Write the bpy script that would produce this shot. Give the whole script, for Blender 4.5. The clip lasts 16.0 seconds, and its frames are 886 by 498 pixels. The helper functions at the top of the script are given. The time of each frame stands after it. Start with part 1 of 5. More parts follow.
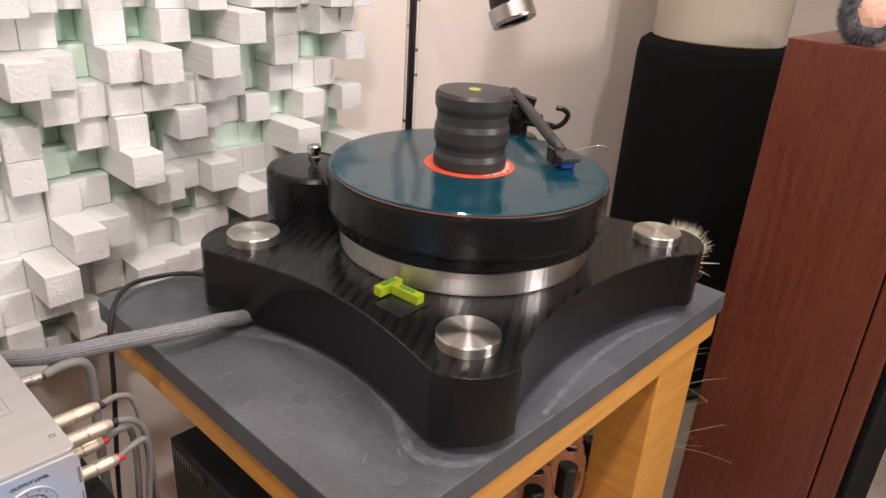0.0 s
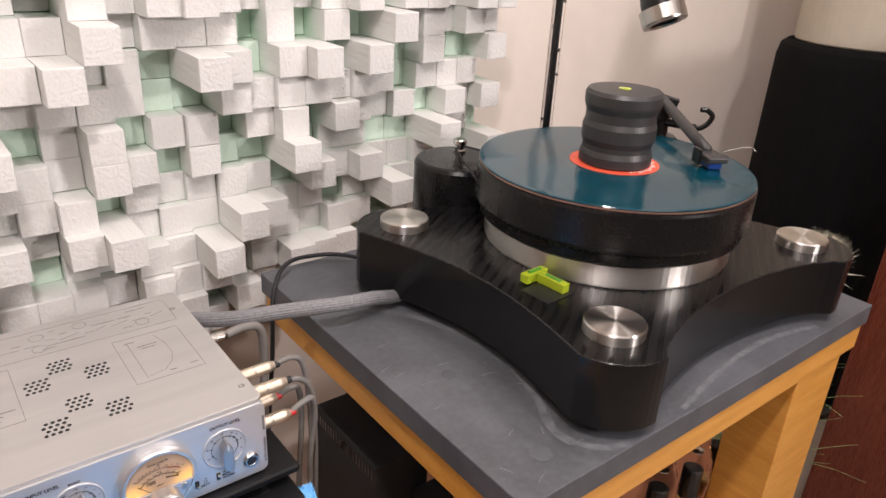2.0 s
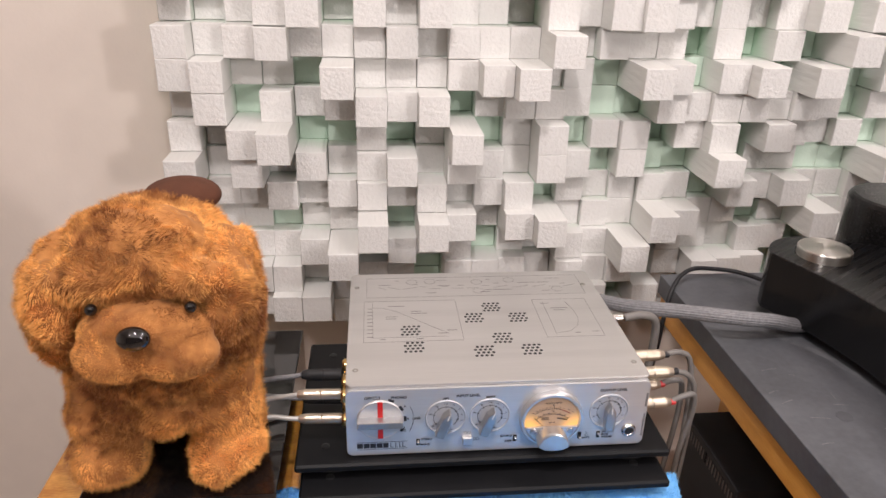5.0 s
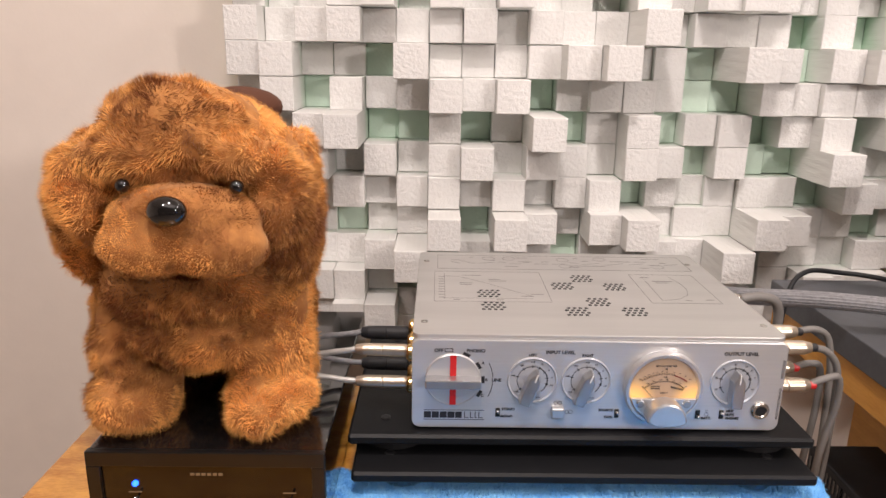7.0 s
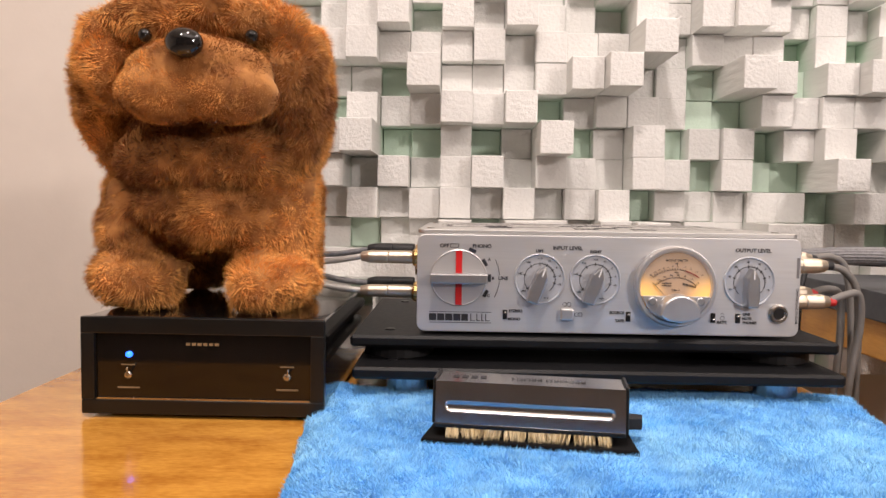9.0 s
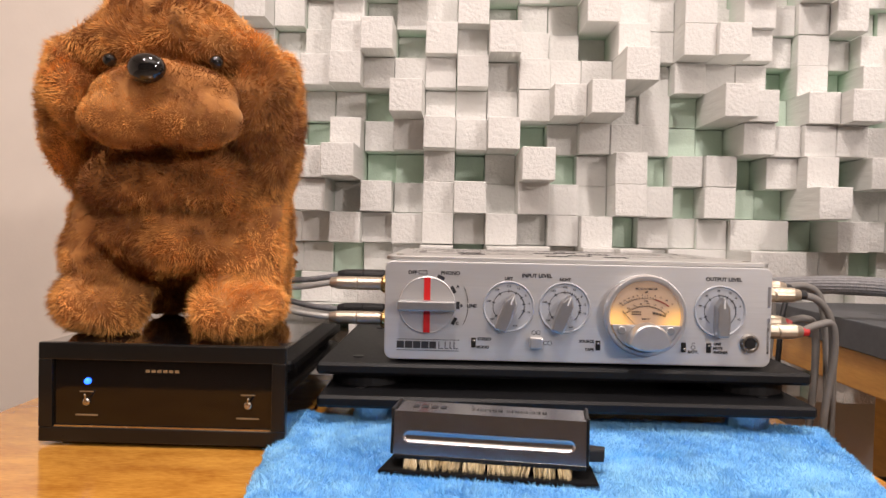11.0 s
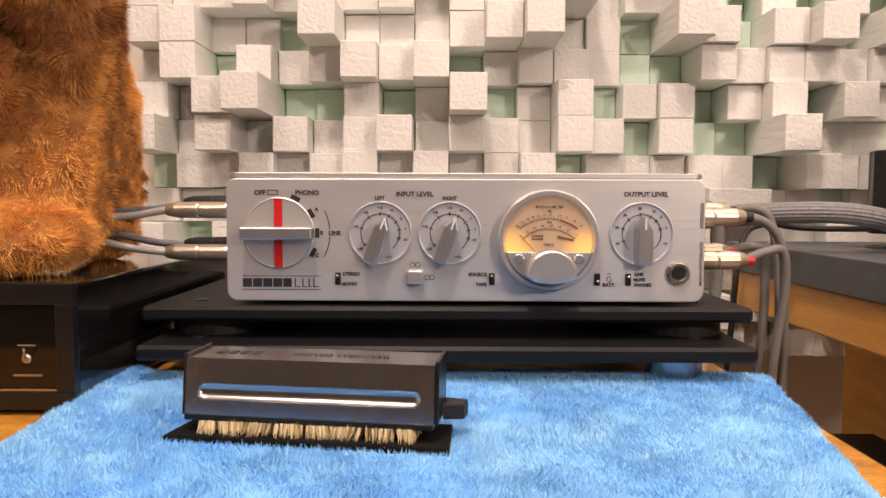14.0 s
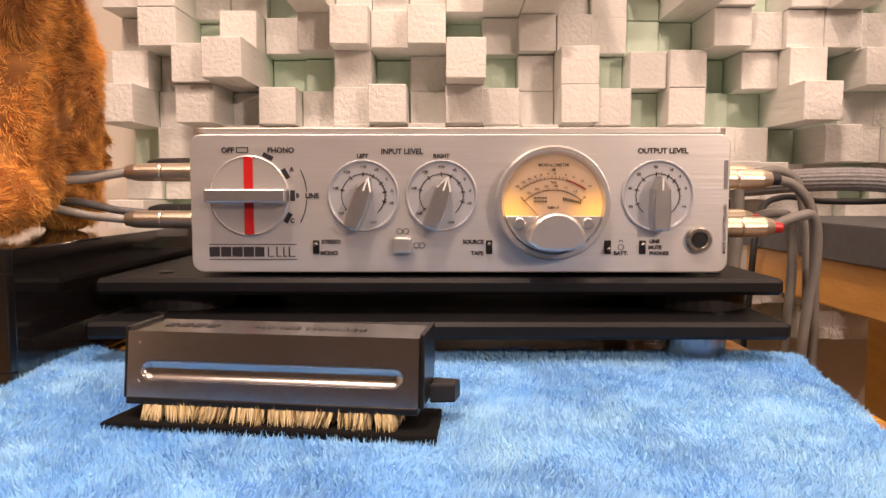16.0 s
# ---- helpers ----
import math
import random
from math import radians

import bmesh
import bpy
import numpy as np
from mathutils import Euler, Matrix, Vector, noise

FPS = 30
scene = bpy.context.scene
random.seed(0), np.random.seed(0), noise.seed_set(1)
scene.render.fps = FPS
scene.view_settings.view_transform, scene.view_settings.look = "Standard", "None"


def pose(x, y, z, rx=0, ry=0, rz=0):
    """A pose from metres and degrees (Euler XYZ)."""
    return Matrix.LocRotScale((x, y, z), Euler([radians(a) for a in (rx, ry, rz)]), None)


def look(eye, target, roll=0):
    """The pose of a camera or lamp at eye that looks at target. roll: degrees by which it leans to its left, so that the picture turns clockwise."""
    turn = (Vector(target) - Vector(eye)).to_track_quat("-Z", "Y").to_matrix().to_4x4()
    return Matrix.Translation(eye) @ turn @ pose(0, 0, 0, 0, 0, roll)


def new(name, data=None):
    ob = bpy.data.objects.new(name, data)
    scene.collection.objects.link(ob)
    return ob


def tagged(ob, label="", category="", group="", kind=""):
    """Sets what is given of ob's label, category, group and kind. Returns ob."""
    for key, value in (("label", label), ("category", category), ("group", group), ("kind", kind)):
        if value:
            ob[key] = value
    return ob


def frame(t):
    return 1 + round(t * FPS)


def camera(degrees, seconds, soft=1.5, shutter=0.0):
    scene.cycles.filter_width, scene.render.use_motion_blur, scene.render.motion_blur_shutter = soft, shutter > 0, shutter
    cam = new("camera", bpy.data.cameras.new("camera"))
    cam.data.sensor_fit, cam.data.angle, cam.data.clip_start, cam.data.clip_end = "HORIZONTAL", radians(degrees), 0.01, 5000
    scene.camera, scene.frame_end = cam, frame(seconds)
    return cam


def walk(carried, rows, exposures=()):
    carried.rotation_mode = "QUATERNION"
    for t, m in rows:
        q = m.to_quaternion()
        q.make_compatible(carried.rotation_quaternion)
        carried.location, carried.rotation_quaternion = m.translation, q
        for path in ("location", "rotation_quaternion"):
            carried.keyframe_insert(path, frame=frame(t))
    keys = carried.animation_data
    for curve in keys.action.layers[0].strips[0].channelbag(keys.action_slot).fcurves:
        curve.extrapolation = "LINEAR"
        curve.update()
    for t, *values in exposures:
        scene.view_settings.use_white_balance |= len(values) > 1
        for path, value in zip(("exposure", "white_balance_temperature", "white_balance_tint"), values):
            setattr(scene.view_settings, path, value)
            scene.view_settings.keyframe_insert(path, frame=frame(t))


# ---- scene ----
cam = camera(64.0, 16.0)
PATH = [
    (0, (0.009, -0.528, 1.293), (1.362, 0.699, 0.477), 3.8),
    (0.5, (0.009, -0.528, 1.292), (1.344, 0.715, 0.472), 3.8),
    (1, (0.001, -0.526, 1.289), (1.297, 0.756, 0.467), 3.7),
    (1.5, (-0.021, -0.525, 1.29), (1.213, 0.816, 0.467), 3.4),
    (2, (-0.061, -0.524, 1.293), (1.082, 0.894, 0.466), 3.1),
    (2.5, (-0.093, -0.523, 1.293), (0.937, 0.98, 0.469), 2.9),
    (3, (-0.118, -0.516, 1.289), (0.766, 1.08, 0.469), 2.8),
    (3.5, (-0.123, -0.522, 1.296), (0.572, 1.164, 0.473), 2.4),
    (4, (-0.127, -0.543, 1.296), (0.383, 1.207, 0.473), 2.3),
    (4.5, (-0.127, -0.565, 1.299), (0.204, 1.23, 0.479), 1.8),
    (5, (-0.124, -0.583, 1.292), (0.067, 1.233, 0.477), 1.5),
    (5.2, (-0.123, -0.591, 1.287), (0.005, 1.238, 0.488), 0.5),
    (7.5, (-0.141, -0.533, 1.031), (-0.129, 1.418, 0.592), 1.0),
    (8, (-0.143, -0.565, 0.955), (-0.133, 1.407, 0.622), 1.3),
    (8.5, (-0.131, -0.585, 0.904), (-0.138, 1.403, 0.684), 1.1),
    (9, (-0.124, -0.578, 0.902), (-0.161, 1.418, 0.781), 0.8),
    (9.2, (-0.128, -0.582, 0.905), (-0.179, 1.415, 0.813), 0.8),
    (11.5, (-0.089, -0.564, 0.904), (-0.112, 1.435, 0.851), 1.4),
    (12, (-0.078, -0.549, 0.897), (-0.082, 1.45, 0.824), 1.3),
    (12.5, (-0.058, -0.524, 0.887), (-0.057, 1.474, 0.798), 0.9),
    (13, (-0.04, -0.5, 0.878), (-0.031, 1.497, 0.77), 0.8),
    (13.5, (-0.03, -0.479, 0.87), (-0.025, 1.518, 0.75), 0.4),
    (14, (-0.013, -0.461, 0.864), (-0.02, 1.534, 0.732), 0.2),
    (14.5, (-0.005, -0.445, 0.86), (-0.019, 1.55, 0.719), 0.0),
    (15, (0.0, -0.433, 0.856), (-0.02, 1.561, 0.708), 0.0),
    (15.5, (-0.005, -0.419, 0.848), (-0.023, 1.575, 0.694), 0.1),
    (16, (-0.007, -0.411, 0.846), (-0.019, 1.582, 0.685), 0.0),
]
walk(cam, [(t, look(eye, target, roll)) for t, eye, target, roll in PATH], exposures=[(0.0, 0.02, 6500, 10), (2.5, -0.02, 6500, 10), (5.0, -0.14, 6500, 10), (8.0, 0.0, 6900, 11), (12.0, -0.05, 7000, 11), (14.0, 0.03, 8000, 17), (16.0, 0.06, 9100, 24)])

# ---- world, light, exposure ----
world = bpy.data.worlds.new("room_air")
scene.world = world
world.use_nodes = True
world.node_tree.nodes["Background"].inputs[0].default_value = (1.0, 0.93, 0.85, 1)
world.node_tree.nodes["Background"].inputs[1].default_value = 0.02


def area(name, eye, target, sx, sy, power, colour):
    d = bpy.data.lights.new(name, "AREA")
    d.shape, d.size, d.size_y, d.energy, d.color = "RECTANGLE", sx, sy, power, colour
    ob = new(name, d)
    ob.matrix_world = look(eye, target)
    return tagged(ob, "warm white room lamp or added fill light", "lamp", kind="structure")


LAMP = (1.0, 0.905, 0.89)
area("floor_lamp", (1.15, -1.55, 1.50), (0.1, 0.5, 1.0), 0.14, 0.14, 15, LAMP)
area("ceiling_spot", (0.80, 0.05, 2.36), (0.60, 0.0, 0.8), 0.12, 0.12, 5, LAMP)
# added fill from above, brightens the towel, desk and dog
area("ceiling_spot", (-0.15, -0.60, 2.40), (-0.1, -0.3, 0.8), 0.12, 0.12, 19, LAMP)
area("ceiling_spot", (-0.75, -1.20, 2.30), (-0.1, 0.3, 0.9), 0.12, 0.12, 8, LAMP)
# added fill, brightens the wall at the right
area("ceiling_spot", (1.20, -0.70, 2.36), (1.1, 0.4, 1.0), 0.12, 0.12, 8.5, LAMP)
# wide unseen fill that stands in for light bounced off the ceiling
area("ceiling_panel", (0.1, -1.5, 2.38), (0.1, -1.5, 0.0), 1.8, 1.2, 11, LAMP)


# ---- materials ----
def mat(name, colour, rough=0.5, metal=0.0, vary=0.12, scale=30.0, bump=0.0, bump_scale=200.0, stretch=(1, 1, 1), second=None, coat=0.0, emit=0.0, spread=(0.35, 0.65), island=0.0):
    """A surface: base colour with two scales of variation, roughness wear and a fine relief."""
    m = bpy.data.materials.new(name)
    m.use_nodes = True
    t = m.node_tree
    b = t.nodes["Principled BSDF"]
    b.inputs["Roughness"].default_value, b.inputs["Metallic"].default_value = rough, metal
    b.inputs["Coat Weight"].default_value = coat
    co = t.nodes.new("ShaderNodeTexCoord")
    mp = t.nodes.new("ShaderNodeMapping")
    mp.inputs["Scale"].default_value = stretch
    t.links.new(co.outputs["Object"], mp.inputs["Vector"])
    big, fine = t.nodes.new("ShaderNodeTexNoise"), t.nodes.new("ShaderNodeTexNoise")
    big.inputs["Scale"].default_value, big.inputs["Detail"].default_value = scale, 5
    fine.inputs["Scale"].default_value, fine.inputs["Detail"].default_value = scale * 9, 3
    for n in (big, fine):
        t.links.new(mp.outputs[0], n.inputs["Vector"])
    add = t.nodes.new("ShaderNodeMath")
    add.operation = "MULTIPLY_ADD"
    add.inputs[1].default_value = 0.35
    t.links.new(fine.outputs[0], add.inputs[0])
    sc = t.nodes.new("ShaderNodeMath")
    sc.operation = "MULTIPLY"
    sc.inputs[1].default_value = 0.65
    t.links.new(big.outputs[0], sc.inputs[0])
    t.links.new(sc.outputs[0], add.inputs[2])
    ramp = t.nodes.new("ShaderNodeValToRGB")
    e = ramp.color_ramp.elements
    e[0].position, e[1].position = spread
    c2 = second or [min(1, c * (1 + vary)) for c in colour]
    c1 = colour if second else [c * (1 - vary) for c in colour]
    e[0].color, e[1].color = (*c1, 1), (*c2, 1)
    t.links.new(add.outputs[0], ramp.inputs[0])
    out = ramp.outputs[0]
    if island:
        info = t.nodes.new("ShaderNodeObjectInfo")
        hsv = t.nodes.new("ShaderNodeHueSaturation")
        mr = t.nodes.new("ShaderNodeMapRange")
        mr.inputs[3].default_value, mr.inputs[4].default_value = 1 - island, 1 + island
        t.links.new(info.outputs["Random"], mr.inputs[0])
        t.links.new(mr.outputs[0], hsv.inputs["Value"])
        t.links.new(out, hsv.inputs["Color"])
        out = hsv.outputs[0]
    t.links.new(out, b.inputs["Base Color"])
    rr = t.nodes.new("ShaderNodeMapRange")
    rr.inputs[3].default_value, rr.inputs[4].default_value = max(0.02, rough - 0.06), min(1, rough + 0.06)
    t.links.new(fine.outputs[0], rr.inputs[0])
    t.links.new(rr.outputs[0], b.inputs["Roughness"])
    if bump:
        g = t.nodes.new("ShaderNodeTexNoise")
        g.inputs["Scale"].default_value, g.inputs["Detail"].default_value = bump_scale, 4
        t.links.new(mp.outputs[0], g.inputs["Vector"])
        bp = t.nodes.new("ShaderNodeBump")
        bp.inputs["Strength"].default_value, bp.inputs["Distance"].default_value = bump, 0.002
        t.links.new(g.outputs[0], bp.inputs["Height"])
        t.links.new(bp.outputs[0], b.inputs["Normal"])
    if emit:
        b.inputs["Emission Color"].default_value, b.inputs["Emission Strength"].default_value = (*colour, 1), emit
    return m


M = {
    "wall": mat("painted_wall", (0.82, 0.74, 0.67), 0.75, vary=0.03, scale=3, bump=0.1, bump_scale=150),
    "wall_dim": mat("dim_wall", (0.17, 0.145, 0.125), 0.75, vary=0.05, scale=3, bump=0.1, bump_scale=150),
    "foam": mat("white_foam", (0.73, 0.725, 0.705), 0.85, vary=0.03, scale=12, bump=0.9, bump_scale=190, island=0.04),
    "foam_green": mat("green_foam", (0.34, 0.66, 0.40), 0.8, vary=0.05, scale=12, bump=0.4, bump_scale=260),
    "floor": mat("floor_stone", (0.34, 0.29, 0.25), 0.5, vary=0.15, scale=6),
    "slate": mat("slate_slab", (0.086, 0.090, 0.100), 0.5, vary=0.26, scale=14, bump=0.12, bump_scale=120),
    "oak": mat("orange_wood", (0.58, 0.26, 0.045), 0.36, scale=10, stretch=(1, 1, 8), second=(0.74, 0.37, 0.085), bump=0.1, bump_scale=60),
    "desk": mat("lacquered_desk_wood", (0.44, 0.17, 0.025), 0.2, scale=13, stretch=(1.4, 4, 4), second=(0.72, 0.35, 0.065), coat=0.5, bump=0.05, bump_scale=90, spread=(0.36, 0.64)),
    "black": mat("black_satin", (0.012, 0.012, 0.013), 0.32, vary=0.2, scale=40),
    "black_matt": mat("black_matt", (0.018, 0.018, 0.02), 0.55, vary=0.2, scale=40),
    "gloss": mat("black_gloss", (0.008, 0.007, 0.007), 0.08, vary=0.2, scale=20, coat=0.6),
    "alu": mat("brushed_aluminium", (0.68, 0.68, 0.685), 0.38, 0.70, vary=0.05, scale=60, stretch=(0.04, 1, 1), bump=0.04, bump_scale=500),
    "steel": mat("turned_steel", (0.55, 0.53, 0.50), 0.25, 1.0, vary=0.1, scale=50),
    "vinyl": mat("blue_vinyl", (0.002, 0.040, 0.060), 0.10, vary=0.2, scale=20),
    # the coat's mottle also carries its lit tufts and shaded hollows as colour
    "plush": mat("brown_plush", (0.22, 0.068, 0.014), 0.8, scale=10, second=(0.92, 0.46, 0.13), spread=(0.42, 0.56)),
    "felt": mat("chocolate_felt", (0.085, 0.028, 0.012), 0.9, vary=0.12, scale=60, bump=0.3, bump_scale=500),
    "towel": mat("blue_terry", (0.14, 0.46, 0.86), 0.95, scale=14, second=(0.32, 0.66, 0.96)),
    "mahogany": mat("mahogany", (0.105, 0.025, 0.015), 0.28, scale=16, stretch=(6, 6, 0.3), second=(0.17, 0.047, 0.027)),
    "cloth": mat("black_cloth", (0.004, 0.004, 0.0045), 0.95, vary=0.2, scale=30),
    "board": mat("black_board", (0.008, 0.0083, 0.0095), 0.45, vary=0.15, scale=25),
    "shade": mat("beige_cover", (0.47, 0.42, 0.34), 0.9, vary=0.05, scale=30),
    "desk_dark": mat("desk_side_wood", (0.20, 0.10, 0.035), 0.4, scale=7, stretch=(1, 7, 4), second=(0.27, 0.14, 0.05)),
    "foam_raw": mat("pale_green_foam", (0.62, 0.76, 0.65), 0.85, vary=0.04, scale=12, bump=0.3, bump_scale=260, island=0.04),
    "slate_shade_rim": mat("slate_shade_rim", (0.120, 0.125, 0.136), 0.7, vary=0.3, scale=60),
    "slate_scratch": mat("slate_scratch", (0.21, 0.21, 0.22), 0.7, vary=0.2, scale=60),
    "slate_stain": mat("slate_stain", (0.082, 0.086, 0.096), 0.6, vary=0.2, scale=60),
    "alu_top": mat("brushed_lid", (0.60, 0.59, 0.58), 0.42, 0.75, vary=0.05, scale=50, stretch=(0.05, 1, 1), bump=0.03, bump_scale=500),
    "alu_plain": mat("satin_aluminium", (0.66, 0.66, 0.67), 0.30, 0.8, vary=0.04, scale=80),
    "dial": mat("pale_dial", (0.50, 0.52, 0.56), 0.35, 0.4, vary=0.03, scale=60),
    "ink": mat("black_print", (0.02, 0.02, 0.025), 0.5, vary=0.1, scale=100),
    "ink_faint": mat("grey_print", (0.17, 0.16, 0.16), 0.5, vary=0.15, scale=100),
    "gold_ink": mat("gold_print", (0.22, 0.15, 0.08), 0.5, vary=0.15, scale=100),
    "red": mat("red_enamel", (0.55, 0.018, 0.02), 0.35, vary=0.08, scale=60),
    "dark_red": mat("dark_red_print", (0.22, 0.02, 0.02), 0.5, vary=0.1, scale=60),
    "brass": mat("gold_brass", (0.62, 0.43, 0.18), 0.28, 1.0, vary=0.1, scale=60),
    "champagne": mat("champagne_metal", (0.60, 0.52, 0.42), 0.36, 0.9, vary=0.06, scale=60),
    "grey_cable": mat("grey_rubber", (0.17, 0.16, 0.15), 0.5, vary=0.1, scale=60),
    "silver_cable": mat("silver_sleeve", (0.45, 0.44, 0.42), 0.4, 0.3, vary=0.1, scale=80),
    "braid": mat("braided_sleeve", (0.15, 0.15, 0.16), 0.5, scale=260, second=(0.24, 0.24, 0.25), bump=0.4, bump_scale=900),
    "knob": mat("knob_aluminium", (0.46, 0.46, 0.47), 0.32, 0.85, vary=0.05, scale=80),
    "black_satin": mat("black_satin_paint", (0.006, 0.006, 0.006), 0.3, vary=0.2, scale=40),
    "gloss_brown": mat("smoked_window", (0.007, 0.005, 0.004), 0.07, vary=0.2, scale=20, coat=0.1),
    "blue_led": mat("blue_light", (0.01, 0.10, 1.0), 0.4, vary=0.05, scale=60, emit=5.0),
    "plush_skin": mat("plush_cloth", (0.22, 0.075, 0.018), 0.95, scale=14, second=(0.52, 0.23, 0.068)),
    "towel_pile": mat("blue_pile", (0.12, 0.47, 0.90), 0.9, scale=11, second=(0.37, 0.74, 0.99)),
    "hem": mat("dark_blue_hem", (0.04, 0.20, 0.52), 0.9, vary=0.2, scale=120, bump=0.5, bump_scale=500),
    "paper": mat("white_paper", (0.75, 0.74, 0.72), 0.8, vary=0.03, scale=60),
    "mirror_steel": mat("polished_steel", (0.56, 0.54, 0.53), 0.20, 1.0, vary=0.06, scale=30),
    "bristle": mat("pale_bristle", (0.60, 0.46, 0.24), 0.7, scale=120, second=(0.76, 0.62, 0.38)),
    "shelf": mat("red_brown_shelf", (0.33, 0.15, 0.075), 0.4, scale=8, stretch=(1, 7, 4), second=(0.42, 0.20, 0.10)),
    "plinth": mat("black_plinth", (0.0045, 0.0045, 0.005), 0.24, vary=0.25, scale=9, stretch=(1, 6, 1), coat=0.15),
    "platter": mat("black_platter", (0.009, 0.009, 0.0095), 0.26, 0.3, vary=0.12, scale=30),
    "copper_pale": mat("pale_copper", (0.60, 0.36, 0.27), 0.35, 0.8, vary=0.06, scale=60),
    "copper": mat("copper_chassis", (0.55, 0.25, 0.15), 0.3, 0.8, vary=0.08, scale=30),
    "label_red": mat("red_label", (0.72, 0.10, 0.05), 0.5, vary=0.06, scale=60),
    "clamp": mat("dark_grey_anodised", (0.045, 0.044, 0.045), 0.42, 0.3, vary=0.08, scale=60),
    "lime": mat("lime_acrylic", (0.58, 0.72, 0.04), 0.15, vary=0.1, scale=60),
    "vial_green": mat("green_vial", (0.08, 0.25, 0.03), 0.2, vary=0.06, scale=60),
    "chrome": mat("chrome", (0.62, 0.61, 0.60), 0.12, 1.0, vary=0.04, scale=60),
    "blue_acrylic": mat("blue_acrylic", (0.03, 0.08, 0.35), 0.1, vary=0.1, scale=60, coat=0.5),
    "ivory": mat("ivory_bristle", (0.66, 0.62, 0.48), 0.8, vary=0.1, scale=90),
    "grass": mat("grass_blade", (0.10, 0.16, 0.045), 0.6, scale=40, second=(0.30, 0.36, 0.16)),
    "grey_fur": mat("grey_fur", (0.05, 0.05, 0.055), 0.95, scale=60, second=(0.28, 0.28, 0.30)),
    "pink_felt": mat("pale_pink_felt", (0.70, 0.42, 0.32), 0.9, vary=0.08, scale=60),
}


def clear(name, tint, rough, ior, thin=False):
    m = bpy.data.materials.new(name)
    m.use_nodes = True
    b = m.node_tree.nodes["Principled BSDF"]
    b.inputs["Base Color"].default_value, b.inputs["Roughness"].default_value = (*tint, 1), rough
    b.inputs["Transmission Weight"].default_value, b.inputs["IOR"].default_value = 1.0, ior
    return m


def spun(name, colour, rough, around, fineness):
    """Turned metal: the gloss is drawn out round the axis."""
    m = mat(name, colour, rough, 1.0, vary=0.05, scale=50)
    t = m.node_tree
    b = t.nodes["Principled BSDF"]
    b.inputs["Anisotropic"].default_value = around
    b.inputs["Anisotropic Rotation"].default_value = 0.25
    tan = t.nodes.new("ShaderNodeTangent")
    tan.direction_type, tan.axis = "RADIAL", "Z"
    t.links.new(tan.outputs[0], b.inputs["Tangent"])
    return m


for key in ("cloth", "black_matt", "plinth", "board"):
    M[key].node_tree.nodes["Principled BSDF"].inputs["Specular IOR Level"].default_value = 0.2 if key in ("cloth", "board") else 0.35
for key in ("vinyl",):
    # grooves draw the gloss out towards the middle
    t = M[key].node_tree
    b = t.nodes["Principled BSDF"]
    b.inputs["Anisotropic"].default_value, b.inputs["Anisotropic Rotation"].default_value = 0.6, 0.25
    tan = t.nodes.new("ShaderNodeTangent")
    tan.direction_type, tan.axis = "RADIAL", "Z"
    t.links.new(tan.outputs[0], b.inputs["Tangent"])
for key in ("plush", "plush_skin", "towel_pile"):
    b = M[key].node_tree.nodes["Principled BSDF"]
    b.inputs["Sheen Weight"].default_value, b.inputs["Sheen Roughness"].default_value = 0.35, 0.4
    b.inputs["Sheen Tint"].default_value = (0.5, 0.75, 1.0, 1) if key == "towel_pile" else (1.0, 0.7, 0.4, 1)
def sprayed_foam():
    """Green foam sprayed white from the front: the coat thins out towards the root of a block."""
    m = mat("sprayed_foam_side", (0.73, 0.73, 0.705), 0.85, vary=0.03, scale=14, bump=0.6, bump_scale=170, stretch=(1, 0.12, 1), island=0.04)
    t = m.node_tree
    b = t.nodes["Principled BSDF"]
    white = b.inputs["Base Color"].links[0].from_socket
    co, sep, rnd = t.nodes.new("ShaderNodeTexCoord"), t.nodes.new("ShaderNodeSeparateXYZ"), t.nodes.new("ShaderNodeTexNoise")
    rnd.inputs["Scale"].default_value = 28
    t.links.new(co.outputs["Object"], sep.inputs[0])
    t.links.new(co.outputs["Object"], rnd.inputs["Vector"])
    add = t.nodes.new("ShaderNodeMath")
    add.operation = "MULTIPLY_ADD"
    add.inputs[1].default_value = 0.05
    t.links.new(rnd.outputs[0], add.inputs[0])
    t.links.new(sep.outputs["Y"], add.inputs[2])
    ramp = t.nodes.new("ShaderNodeMapRange")
    ramp.inputs[1].default_value, ramp.inputs[2].default_value = -0.075, 0.005
    ramp.inputs[3].default_value, ramp.inputs[4].default_value = 0.0, 0.75
    t.links.new(add.outputs[0], ramp.inputs[0])
    mix = t.nodes.new("ShaderNodeMix")
    mix.data_type = "RGBA"
    t.links.new(ramp.outputs[0], mix.inputs[0])
    t.links.new(white, mix.inputs[6])
    mix.inputs[7].default_value = (0.36, 0.64, 0.42, 1)
    t.links.new(mix.outputs[2], b.inputs["Base Color"])
    return m


M["foam_side"] = sprayed_foam()
M["lime"].node_tree.nodes["Principled BSDF"].inputs["Transmission Weight"].default_value = 0.45


